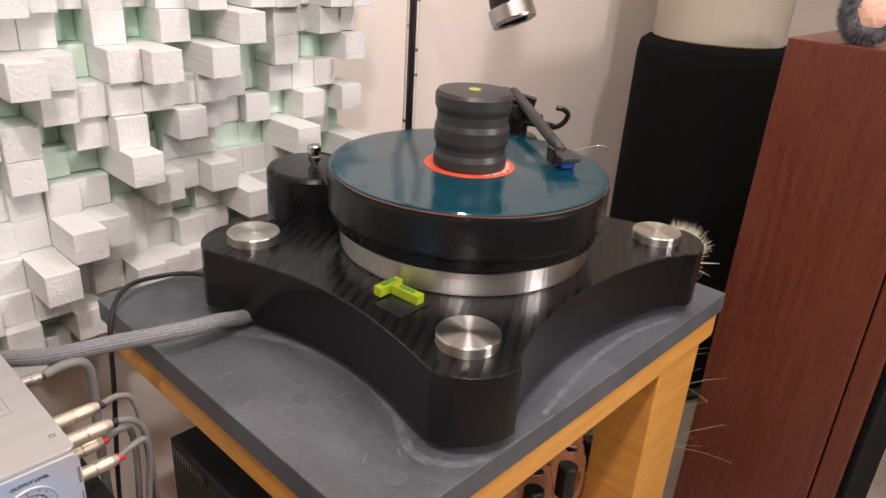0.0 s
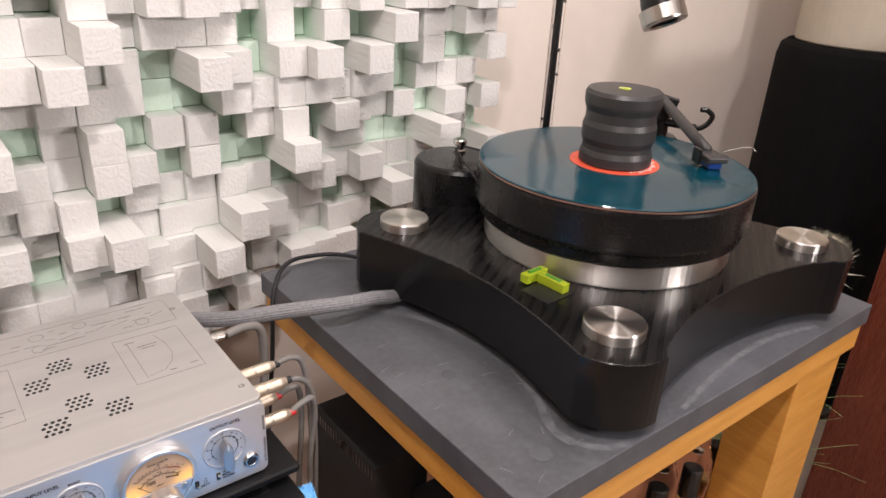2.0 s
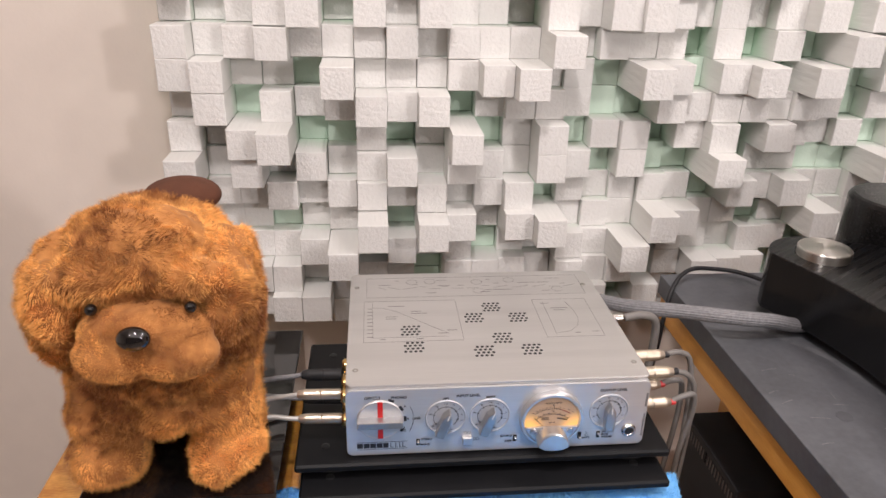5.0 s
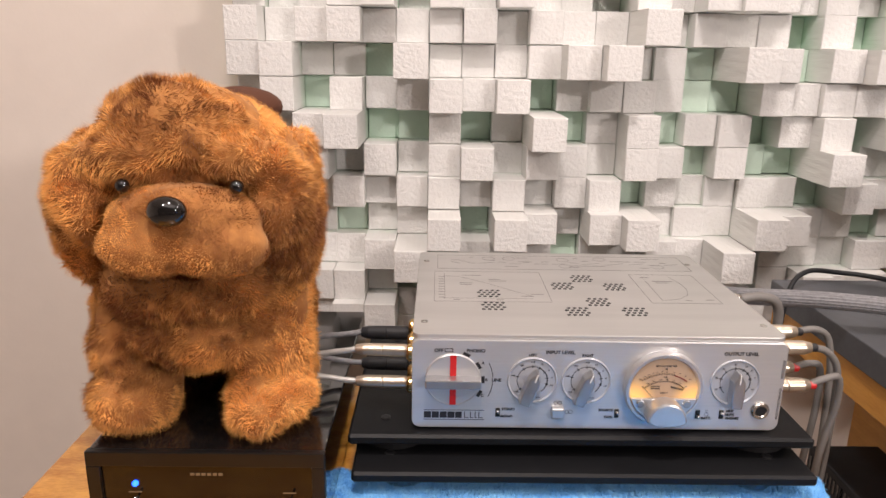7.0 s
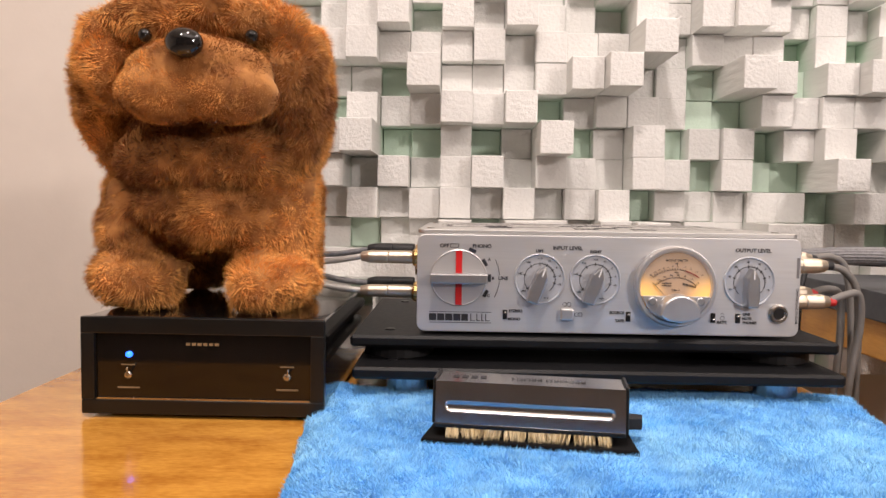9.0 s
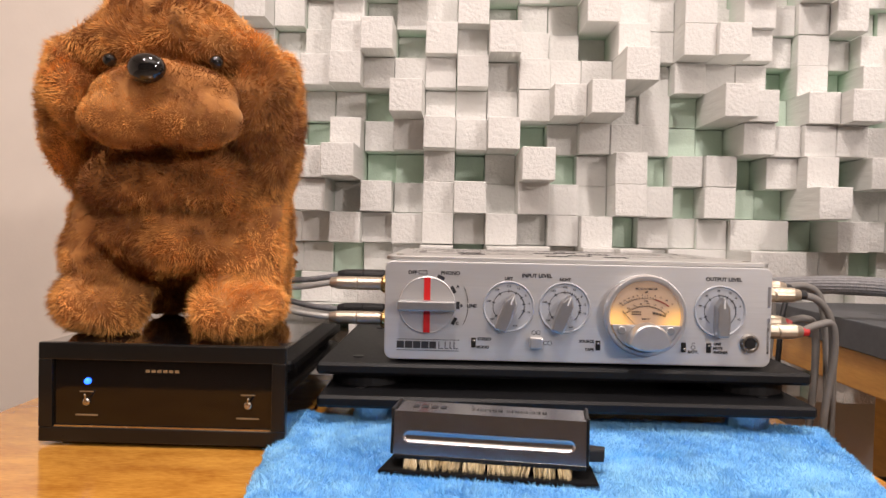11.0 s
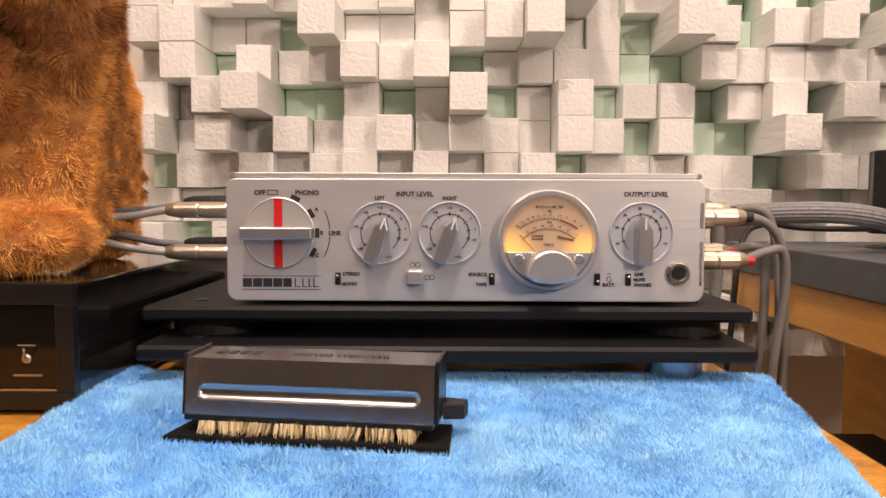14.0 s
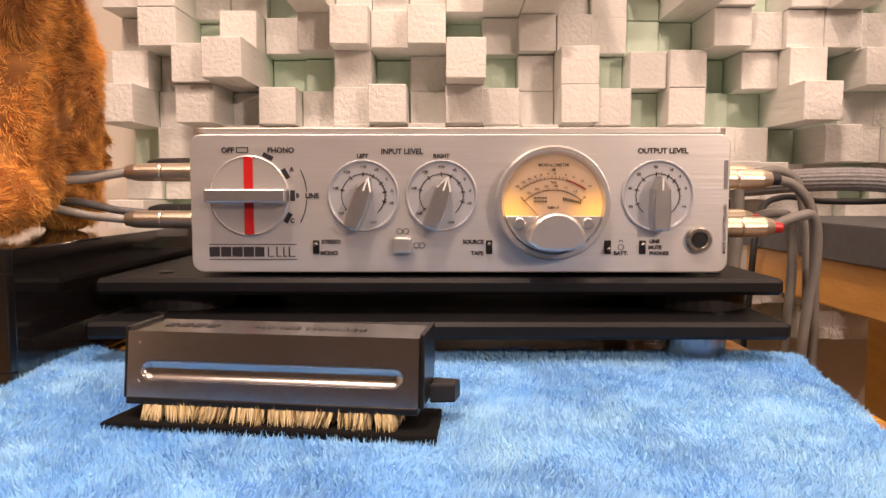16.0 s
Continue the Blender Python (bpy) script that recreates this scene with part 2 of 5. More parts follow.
def woven(m):
    """Diagonal weave of carbon cloth under lacquer."""
    t = m.node_tree
    b = t.nodes["Principled BSDF"]
    co, mp, wave = t.nodes.new("ShaderNodeTexCoord"), t.nodes.new("ShaderNodeMapping"), t.nodes.new("ShaderNodeTexWave")
    mp.inputs["Rotation"].default_value = (0, 0, radians(58))
    wave.inputs["Scale"].default_value, wave.inputs["Distortion"].default_value, wave.inputs["Detail"].default_value = 22, 1.2, 2
    t.links.new(co.outputs["Object"], mp.inputs["Vector"])
    t.links.new(mp.outputs[0], wave.inputs["Vector"])
    rr = t.nodes.new("ShaderNodeMapRange")
    rr.inputs[3].default_value, rr.inputs[4].default_value = 0.24, 0.34
    sep, flat = t.nodes.new("ShaderNodeSeparateXYZ"), t.nodes.new("ShaderNodeMath")
    flat.operation = "MULTIPLY"
    t.links.new(co.outputs["Normal"], sep.inputs[0])
    t.links.new(sep.outputs["Z"], flat.inputs[0])
    t.links.new(wave.outputs["Fac"], flat.inputs[1])
    t.links.new(flat.outputs[0], rr.inputs[0])
    t.links.new(rr.outputs[0], b.inputs["Roughness"])


woven(M["plinth"])
M["glass"] = clear("clear_glass", (1, 1, 1), 0.02, 1.05)
M["film"] = clear("clear_film", (0.95, 0.95, 0.95), 0.12, 1.15)
M["spun_steel"] = spun("spun_steel", (0.74, 0.71, 0.67), 0.30, 0.92, 1)
M["ring_steel"] = spun("ring_steel", (0.80, 0.77, 0.73), 0.34, 0.92, 1)


# ---- builders ----
def mesh(bm, name, material, smooth=False):
    me = bpy.data.meshes.new(name)
    bm.to_mesh(me)
    bm.free()
    me.materials.append(material)
    if smooth:
        for p in me.polygons:
            p.use_smooth = True
    return me


def empty(name, x, y, z, label="", category="", group="", kind="", rz=0):
    ob = new(name)
    ob.matrix_world = pose(x, y, z, 0, 0, rz)
    ob.empty_display_size = 0.02
    return tagged(ob, label, category, group, kind)


def part(name, bm, material, parent=None, label="", smooth=False, at=(0, 0, 0), rot=(0, 0, 0)):
    ob = new(name, mesh(bm, name, material, smooth))
    ob.parent = parent
    ob.matrix_basis = pose(*at, *rot)
    if label:
        tagged(ob, label)
    return ob


def box(x0, x1, y0, y1, z0, z1, bevel=0.0, seg=2):
    bm = bmesh.new()
    bmesh.ops.create_cube(bm, size=1, matrix=Matrix.LocRotScale(((x0 + x1) / 2, (y0 + y1) / 2, (z0 + z1) / 2), None, (x1 - x0, y1 - y0, z1 - z0)))
    if bevel:
        bmesh.ops.bevel(bm, geom=bm.edges[:], offset=bevel, segments=seg, affect="EDGES", profile=0.5)
    return bm


def lathe(profile, n=48, caps=True):
    """A turned body about z from (radius, height) pairs."""
    bm = bmesh.new()
    rings = [[bm.verts.new((r * math.cos(a), r * math.sin(a), z)) for a in [2 * math.pi * i / n for i in range(n)]] for r, z in profile]
    for a, b in zip(rings, rings[1:]):
        for i in range(n):
            bm.faces.new((a[i], a[(i + 1) % n], b[(i + 1) % n], b[i]))
    if caps:
        bm.faces.new(rings[0][::-1])
        bm.faces.new(rings[-1])
    return bm


def prism(outline, z0, z1, bevel=0.0, seg=2):
    """A plate of any outline, with rounded upper and lower rims."""
    bm = bmesh.new()
    low = [bm.verts.new((x, y, z0)) for x, y in outline]
    high = [bm.verts.new((x, y, z1)) for x, y in outline]
    n = len(outline)
    for i in range(n):
        bm.faces.new((low[i], low[(i + 1) % n], high[(i + 1) % n], high[i]))
    bm.faces.new(low[::-1])
    bm.faces.new(high)
    bmesh.ops.recalc_face_normals(bm, faces=bm.faces[:])
    if bevel:
        rim = [e for e in bm.edges if abs(e.verts[0].co.z - e.verts[1].co.z) < 1e-6]
        bmesh.ops.bevel(bm, geom=rim, offset=bevel, segments=seg, affect="EDGES", profile=0.5)
    return bm


def tube(points, radius, n=10, steps=8, rib=0.0):
    """A cable or rod through points, smooth between them."""
    pts = [Vector(p) for p in points]
    line = []
    for i in range(len(pts) - 1):
        a, b, c, d = pts[max(i - 1, 0)], pts[i], pts[i + 1], pts[min(i + 2, len(pts) - 1)]
        for k in range(steps):
            u = k / steps
            line.append(0.5 * ((2 * b) + (c - a) * u + (2 * a - 5 * b + 4 * c - d) * u * u + (3 * b - a - 3 * c + d) * u ** 3))
    line.append(pts[-1])
    bm = bmesh.new()
    rings, side = [], None
    for i, p in enumerate(line):
        way = (line[min(i + 1, len(line) - 1)] - line[max(i - 1, 0)]).normalized()
        side = way.orthogonal().normalized() if side is None else (side - way * side.dot(way)).normalized()
        up = way.cross(side)
        rings.append([bm.verts.new(p + radius * (1 + rib * (j % 2)) * (math.cos(2 * math.pi * j / n) * side + math.sin(2 * math.pi * j / n) * up)) for j in range(n)])
    for a, b in zip(rings, rings[1:]):
        for j in range(n):
            bm.faces.new((a[j], a[(j + 1) % n], b[(j + 1) % n], b[j]))
    bm.faces.new(rings[0][::-1])
    bm.faces.new(rings[-1])
    return bm


# ---- room ----
tagged(part("floor", box(-2.5, 3.0, -3.2, 1.0, -0.06, 0.0), M["floor"]), "grey-brown stone floor", "floor", kind="structure")
tagged(part("ceiling", box(-2.5, 3.0, -3.2, 1.0, 2.45, 2.55), M["wall"]), "plain pale ceiling", "ceiling", kind="structure")
tagged(part("wall_north", box(-2.5, 3.0, 0.64, 0.76, 0, 2.45), M["wall"]), "warm white painted wall", "wall", kind="structure")
# unseen wall, its colour darkened so glossy fronts reflect less
tagged(part("wall_south", box(-2.5, 3.0, -3.2, -3.1, 0, 2.45), M["wall_dim"]), "unseen wall darkened to calm reflections", "wall", kind="structure")
tagged(part("wall_west", box(-2.5, -2.4, -3.1, 0.64, 0, 2.45), M["wall"]), "warm white painted wall", "wall", kind="structure")
tagged(part("wall_east", box(2.9, 3.0, -3.1, 0.64, 0, 2.45), M["wall"]), "warm white painted wall", "wall", kind="structure")


def lit_scale():
    """The meter's card: cream paper, lit in yellow by two small lamps behind its lower corners."""
    m = mat("lit_meter_card", (0.46, 0.32, 0.22), 0.6, vary=0.03, scale=60)
    t = m.node_tree
    b = t.nodes["Principled BSDF"]
    co = t.nodes.new("ShaderNodeTexCoord")
    glow = []
    for x in (-0.027, 0.028):
        dist, ramp = t.nodes.new("ShaderNodeVectorMath"), t.nodes.new("ShaderNodeMapRange")
        dist.operation = "DISTANCE"
        dist.inputs[1].default_value = (x, -0.0047, -0.009)
        t.links.new(co.outputs["Object"], dist.inputs[0])
        t.links.new(dist.outputs["Value"], ramp.inputs[0])
        ramp.interpolation_type = "SMOOTHSTEP"
        ramp.inputs[1].default_value, ramp.inputs[2].default_value = 0.003, 0.023
        ramp.inputs[3].default_value, ramp.inputs[4].default_value = 0.85, 0.01
        glow.append(ramp.outputs[0])
    add = t.nodes.new("ShaderNodeMath")
    t.links.new(glow[0], add.inputs[0])
    t.links.new(glow[1], add.inputs[1])
    t.links.new(add.outputs[0], b.inputs["Emission Strength"])
    b.inputs["Emission Color"].default_value = (1.0, 0.46, 0.01, 1)
    return m


M["meter"] = lit_scale()

# ---- lettering ----
def lettering(string, material, parent, at, size, rot=(90, 0, 0), align="CENTER", bold=0.0):
    """Words as flat mesh, from Blender's own font."""
    cu = bpy.data.curves.new("lettering", "FONT")
    cu.body, cu.size, cu.align_x, cu.align_y, cu.offset, cu.resolution_u = string, size, align, "CENTER", bold, 3
    tmp = new("lettering_curve", cu)
    deps = bpy.context.evaluated_depsgraph_get()
    me = bpy.data.meshes.new_from_object(tmp.evaluated_get(deps))
    bpy.data.objects.remove(tmp)
    bpy.data.curves.remove(cu)
    me.materials.clear()
    me.materials.append(material)
    ob = new("lettering", me)
    ob.parent = parent
    ob.matrix_basis = pose(*at, *rot)
    return ob


def mixed(shapes):
    """Several bmeshes of one part in one."""
    bm = bmesh.new()
    for s in shapes:
        me = bpy.data.meshes.new("tmp")
        s.to_mesh(me)
        s.free()
        bm.from_mesh(me)
        bpy.data.meshes.remove(me)
    return bm


def moved(bm, m):
    bmesh.ops.transform(bm, matrix=m, verts=bm.verts[:])
    return bm


def arc_strip(r0, r1, a0, a1, n, depth=0.0003):
    """A flat ring segment in the xz plane, facing -y."""
    bm = bmesh.new()
    va, vb = [], []
    for i in range(n + 1):
        a = radians(a0 + (a1 - a0) * i / n)
        va.append(bm.verts.new((r0 * math.sin(a), -depth, r0 * math.cos(a))))
        vb.append(bm.verts.new((r1 * math.sin(a), -depth, r1 * math.cos(a))))
    for i in range(n):
        bm.faces.new((va[i], va[i + 1], vb[i + 1], vb[i]))
    return bm


def tick(angle, r0, r1, w, depth=0.0004):
    bm = box(-w / 2, w / 2, -depth, 0, r0, r1)
    return moved(bm, pose(0, 0, 0, 0, angle, 0))


def disc_y(profile, n=40):
    """A turned body about the y axis; heights point towards -y."""
    return moved(lathe(profile, n), pose(0, 0, 0, 90, 0, 0))


def fibres(points, normals, length, width, lean, seed, curl=0.35):
    """Loose hairs: one tapered blade for each point, as numpy arrays of corners."""
    r = np.random.default_rng(seed)
    n = len(points)
    way = normals + np.asarray(lean) + r.normal(0, curl, (n, 3))
    way /= np.linalg.norm(way, axis=1)[:, None]
    side = np.cross(way, r.normal(0, 1, (n, 3)))
    side /= np.linalg.norm(side, axis=1)[:, None] + 1e-9
    l = length * (0.6 + 0.8 * r.random((n, 1)))
    base = points - normals * 0.001
    return np.stack([base - side * width / 2, base + side * width / 2, base + way * l], 1).reshape(-1, 3)


def blades_mesh(name, corners, material):
    me = bpy.data.meshes.new(name)
    n = len(corners) // 3
    me.vertices.add(len(corners))
    me.vertices.foreach_set("co", corners.astype(np.float32).ravel())
    me.loops.add(3 * n)
    me.loops.foreach_set("vertex_index", np.arange(3 * n, dtype=np.int32))
    me.polygons.add(n)
    me.polygons.foreach_set("loop_start", np.arange(0, 3 * n, 3, dtype=np.int32))
    me.materials.append(material)
    me.update()
    return me


# ---- desk and what stands on it ----
desk = empty("desk", -0.12, 0.05, 0, "orange-brown lacquered wooden desk with a glossy top", "desk")
part("desktop", box(-0.36, 0.310, -0.305, 0.145, 0.707, 0.745, 0.004), M["desk"], desk)
for x in (-0.33, 0.285):
    part("side_panel", box(x - 0.018, x + 0.018, -0.28, 0.135, 0.0, 0.706, 0.002), M["desk_dark"], desk)
part("back_panel", box(-0.311, 0.266, 0.10, 0.118, 0.25, 0.706, 0.002), M["desk_dark"], desk)


def isolation_board(name, x0, x1, y0, y1, z0, z1, label):
    ob = empty(name, (x0 + x1) / 2, (y0 + y1) / 2, z0, label, "equipment board", "stacked boards")
    hx, hy, h = (x1 - x0) / 2, (y1 - y0) / 2, z1 - z0
    part("plate", box(-hx, hx, -hy, hy, 0, h, 0.0022, 1), M["board"], ob)
    for sx in (-1, 1):
        for sy in (-1, 1):
            part("screw", lathe([(0.0045, h - 0.001), (0.0045, h + 0.0008), (0.003, h + 0.0012)], 16), M["black"], ob, at=(sx * (hx - 0.03), sy * (hy - 0.03), 0), label="black recessed screw")
    return ob


b_low = isolation_board("isolation_board", -0.204, 0.179, -0.033, 0.235, 0.7660, 0.7755, "black chamfered equipment board on low round feet")
for x in (-0.15, 0.15):
    for y in (-0.10, 0.065):
        part("foot", lathe([(0.016, -0.0208), (0.018, -0.019), (0.018, 0.0)], 28), M["steel"], b_low, "round metal foot", at=(x, y, 0))
b_up = isolation_board("isolation_board", -0.209, 0.185, -0.010, 0.225, 0.7870, 0.7965, "black chamfered board carrying the preamplifier")
for x in (-0.16, 0.16):
    for y in (-0.075, 0.075):
        part("foot", lathe([(0.03, -0.0114), (0.03, 0.0)], 28), M["black_matt"], b_up, at=(x, y, 0))


# ---- preamplifier ----
def preamplifier():
    pre = empty("preamplifier", 0, 0, 0.7965, "silver brushed aluminium preamplifier with knobs and a lit meter", "preamplifier")
    Z = 0.8 - 0.7965

    def rounded(x0, x1, z0, z1, r, y0, y1, bevel):
        pts = []
        for cx, cz, a0 in ((x1 - r, z1 - r, 0), (x0 + r, z1 - r, 90), (x0 + r, z0 + r, 180), (x1 - r, z0 + r, 270)):
            pts += [(cx + r * math.cos(radians(a0 + a)), cz + r * math.sin(radians(a0 + a))) for a in range(0, 91, 15)]
        bm = prism(pts, 0, y1 - y0, bevel)
        return moved(bm, Matrix.Translation((0, y1, 0)) @ pose(0, 0, 0, 90, 0, 0))

    part("case", rounded(-0.1555, 0.1555, Z - 0.0005, Z + 0.0795, 0.006, 0.004, 0.252, 0.0006), M["alu"], pre, smooth=False)
    front = part("front_panel", rounded(-0.1558, 0.1558, Z - 0.0009, Z + 0.0791, 0.007, 0.0, 0.004, 0.0007), M["alu"], pre, "brushed aluminium front panel with printed scales")
    lid_pts = []
    for cx, cy, a0 in ((0.1484, 0.244, 0), (-0.1484, 0.244, 90), (-0.1484, 0.0095, 180), (0.1484, 0.0095, 270)):
        lid_pts += [(cx + 0.007 * math.cos(radians(a0 + a)), cy + 0.007 * math.sin(radians(a0 + a))) for a in range(0, 91, 18)]
    lid = part("lid", prism(lid_pts, Z + 0.0795, Z + 0.0830, 0.0006), M["alu_top"], pre, "flat brushed lid with printed diagrams and round vents")
    top = Z + 0.0830
    for x, y in ((-0.146, 0.030), (0.146, 0.029), (-0.147, 0.213), (0.141, 0.210)):
        part("screw", lathe([(0.003, top), (0.003, top + 0.0006), (0.0016, top + 0.0006), (0.0016, top - 0.0002)], 16, caps=False), M["steel"], lid, at=(x, y, 0))
    hole = lathe([(0.0018, 0), (0.0018, 0.0003)], 10)
    hole_me = mesh(hole, "vent_hole", M["black_matt"])
    for gx, gy in ((-0.087, 0.106), (-0.085, 0.071), (-0.012, 0.131), (0.012, 0.156), (0.04, 0.13), (0.014, 0.085), (-0.01, 0.059), (0.042, 0.06)):
        for r in range(4):
            for c in range(4):
                ob = new("vent_hole", hole_me)
                ob.parent = lid
                ob.matrix_basis = pose(gx + (c - 1.5) * 0.0054 + (0.0027 if r % 2 else 0), gy + (r - 1.5) * 0.0058, top)
    lines = []

    def rule(x0, y0, x1, y1, w=0.0004):
        d = Vector((x1 - x0, y1 - y0, 0))
        bm = box(0, d.length, -w / 2, w / 2, 0, 0.00015)
        lines.append(moved(bm, pose(x0, y0, top, 0, 0, math.degrees(math.atan2(d.y, d.x)))))

    def frame_lines(x0, x1, y0, y1):
        rule(x0, y0, x1, y0), rule(x1, y0, x1, y1), rule(x1, y1, x0, y1), rule(x0, y1, x0, y0)

    frame_lines(-0.135, 0.138, 0.186, 0.238)
    frame_lines(-0.138, -0.028, 0.083, 0.176)
    frame_lines(0.066, 0.132, 0.084, 0.172)
    rng = random.Random(3)
    x = -0.12
    while x < 0.12:
        w = rng.uniform(0.006, 0.02)
        rule(x, 0.207 + rng.choice((0, 0.0, 0.006)), x + w, 0.207 + rng.choice((0, 0.005)), 0.0005)
        x += w + rng.uniform(0.0, 0.006)
    for x, y in ((-0.078, 0.226), (-0.055, 0.227), (0.005, 0.223), (0.047, 0.227), (0.004, 0.199), (0.105, 0.2)):
        for k in range(10):
            a, b = radians(36 * k), radians(36 * k + 36)
            rule(x + 0.007 * math.cos(a), y + 0.007 * math.sin(a), x + 0.007 * math.cos(b), y + 0.007 * math.sin(b))
    for k in range(26):
        x, y, w = rng.uniform(-0.125, 0.115), rng.choice((0.196, 0.201, 0.215, 0.219, 0.23)), rng.uniform(0.004, 0.014)
        rule(x, y, x + w, y, 0.0009)
    for x, y, w in ((-0.11, 0.163, 0.02), (-0.113, 0.138, 0.014), (-0.113, 0.133, 0.012), (-0.083, 0.15, 0.012), (-0.083, 0.145, 0.018), (-0.055, 0.099, 0.012), (-0.045, 0.105, 0.012), (0.085, 0.15, 0.02), (0.087, 0.145, 0.014), (0.075, 0.162, 0.01), (0.1, 0.092, 0.006), (0.12, 0.094, 0.008), (-0.08, 0.088, 0.008), (-0.12, 0.088, 0.006)):
        rule(x, y, x + w, y, 0.001)
    curve = [(-0.128, 0.16), (-0.115, 0.159), (-0.1, 0.15), (-0.08, 0.132), (-0.06, 0.113), (-0.045, 0.1)]
    for a, b in zip(curve, curve[1:]):
        rule(*a, *b)
    curve = [(0.106, 0.165), (0.111, 0.145), (0.112, 0.125), (0.107, 0.108), (0.096, 0.096), (0.08, 0.092)]
    for a, b in zip(curve, curve[1:]):
        rule(*a, *b)
    rule(-0.128, 0.09, -0.128, 0.17), rule(-0.13, 0.092, -0.045, 0.092), rule(0.078, 0.09, 0.078, 0.165)
    for k in range(9):
        rule(-0.134, 0.094 + 0.008 * k, -0.128, 0.094 + 0.008 * k, 0.001)
    part("printed_diagram", mixed(lines), M["ink_faint"], lid)
    for x in (-0.135, 0.135):
        for y in (0.05, 0.23):
            part("foot", lathe([(0.008, 0), (0.008, Z - 0.0005)], 20), M["black_matt"], pre, at=(x, y, 0))

    # front: selector
    sel = part("selector_dial", disc_y([(0.0232, 0.0), (0.0232, 0.0012), (0.0225, 0.0018), (0.0222, 0.0012), (0.001, 0.0012)]), M["alu"], front, at=(-0.1215, 0, Z + 0.0437))
    part("red_stripe", box(-0.0026, 0.0026, -0.0022, 0, -0.0222, 0.0222), M["red"], sel, "red enamel stripe")
    part("grip", box(-0.0232, 0.0232, -0.0115, 0, -0.0040, 0.0040, 0.0011), M["knob"], sel, "flat bar grip")
    marks = []
    for ang, r in ((26, 0.0250), (59, 0.0246), (90, 0.0250), (120, 0.0256)):
        marks.append(moved(box(-0.0031, 0.0031, -0.0003, 0, -0.0014, 0.0014), Matrix.Translation((-0.1215, 0, Z + 0.0437)) @ pose(0, 0, 0, 0, ang, 0) @ Matrix.Translation((0, 0, r))))
    marks += [box(-0.1287, -0.1217, -0.0003, 0, Z + 0.0711, Z + 0.0716), box(-0.1287, -0.1217, -0.0003, 0, Z + 0.0683, Z + 0.0688), box(-0.1287, -0.1282, -0.0003, 0, Z + 0.0688, Z + 0.0711), box(-0.1222, -0.1217, -0.0003, 0, Z + 0.0688, Z + 0.0711)]
    for a0, a1 in ((63, 86), (94, 118)):
        marks.append(moved(arc_strip(0.0330, 0.0335, a0, a1, 8), Matrix.Translation((-0.1215, 0, Z + 0.0437))))
    marks += [box(-0.1455, -0.0945, -0.0003, 0, Z + 0.0153, Z + 0.0157), box(-0.1455, -0.0945, -0.0003, 0, Z + 0.0065, Z + 0.0069)]
    # maker's mark: plain dark shapes
    for x0, x1 in ((-0.1455, -0.1395), (-0.1388, -0.1328), (-0.1322, -0.1262), (-0.1256, -0.1196), (-0.119, -0.1135)):
        marks.append(box(x0, x1, -0.0003, 0, Z + 0.0083, Z + 0.0140))
    for x0, x1 in ((-0.1115, -0.1078), (-0.1065, -0.1035), (-0.1025, -0.1005), (-0.0993, -0.0955)):
        marks.append(box(x0, x1, -0.0003, 0, Z + 0.0083, Z + 0.0088))
        marks.append(box(x0, x0 + 0.0007, -0.0003, 0, Z + 0.0083, Z + 0.0140))
    part("printed_mark", mixed(marks), M["ink"], front)

    def word(s, x, z, size, rot=(90, 0, 0), bold=0.00014):
        lettering(s, M["ink"], front, (x, -0.0004, Z + z), size * 1.06, rot, bold=bold)

    for s, x, z, h in (("OFF", -0.1335, 0.0697, 0.0040), ("PHONO", -0.1029, 0.0697, 0.0040), ("A", -0.0968, 0.0589, 0.0032), ("B", -0.0936, 0.0436, 0.0032), ("C", -0.0968, 0.0291, 0.0032), ("LINE", -0.0852, 0.0436, 0.0037),
                       ("INPUT LEVEL", -0.0331, 0.0690, 0.0040), ("LEFT", -0.0558, 0.0664, 0.0030), ("RIGHT", -0.0104, 0.0664, 0.0030), ("OUTPUT LEVEL", 0.1168, 0.0693, 0.0040),
                       ("STEREO", -0.0745, 0.0169, 0.0030), ("MONO", -0.0757, 0.0103, 0.0030), ("SOURCE", 0.0081, 0.0169, 0.0030), ("TAPE", 0.0104, 0.0103, 0.0030), ("BATT.", 0.0937, 0.0103, 0.0030),
                       ("LINE", 0.1131, 0.0172, 0.0028), ("MUTE", 0.1134, 0.0137, 0.0028), ("PHONES", 0.1158, 0.0103, 0.0028)):
        word(s, x, z, h)
    lettering("MADE IN SWITZERLAND", M["ink"], front, (0.1535, -0.0004, Z + 0.0245), 0.0026, (90, -90, 0), bold=0.00004)
    part("printed_mark", box(0.1523, 0.1545, -0.0003, 0, Z + 0.0475, Z + 0.0640), M["ink_faint"], front)

    # level knobs
    for x, scale, tip in ((-0.0555, ((-128, "+60"), (-75, "+40"), (-35, "+20"), (0, "+10"), (27, "+5"), (55, "0"), (80, "-5"), (105, "-10"), (160, "=1V")), 20), (-0.0104, ((-128, "+60"), (-75, "+40"), (-35, "+20"), (0, "+10"), (27, "+5"), (55, "0"), (80, "-5"), (105, "-10"), (160, "=1V")), 20),
                          (0.1143, ((-112, "60"), (-75, "40"), (-42, "30"), (-5, "20"), (27, "10"), (48, "-5"), (75, "0"), (112, "+5")), 0)):
        dial = part("level_dial", disc_y([(0.0208, 0.0), (0.0208, 0.0007), (0.0203, 0.0016), (0.0199, 0.0016), (0.0190, 0.0003), (0.001, 0.0003)]), M["dial"], front, "pale dial with a printed scale", at=(x, 0, Z + 0.0437))
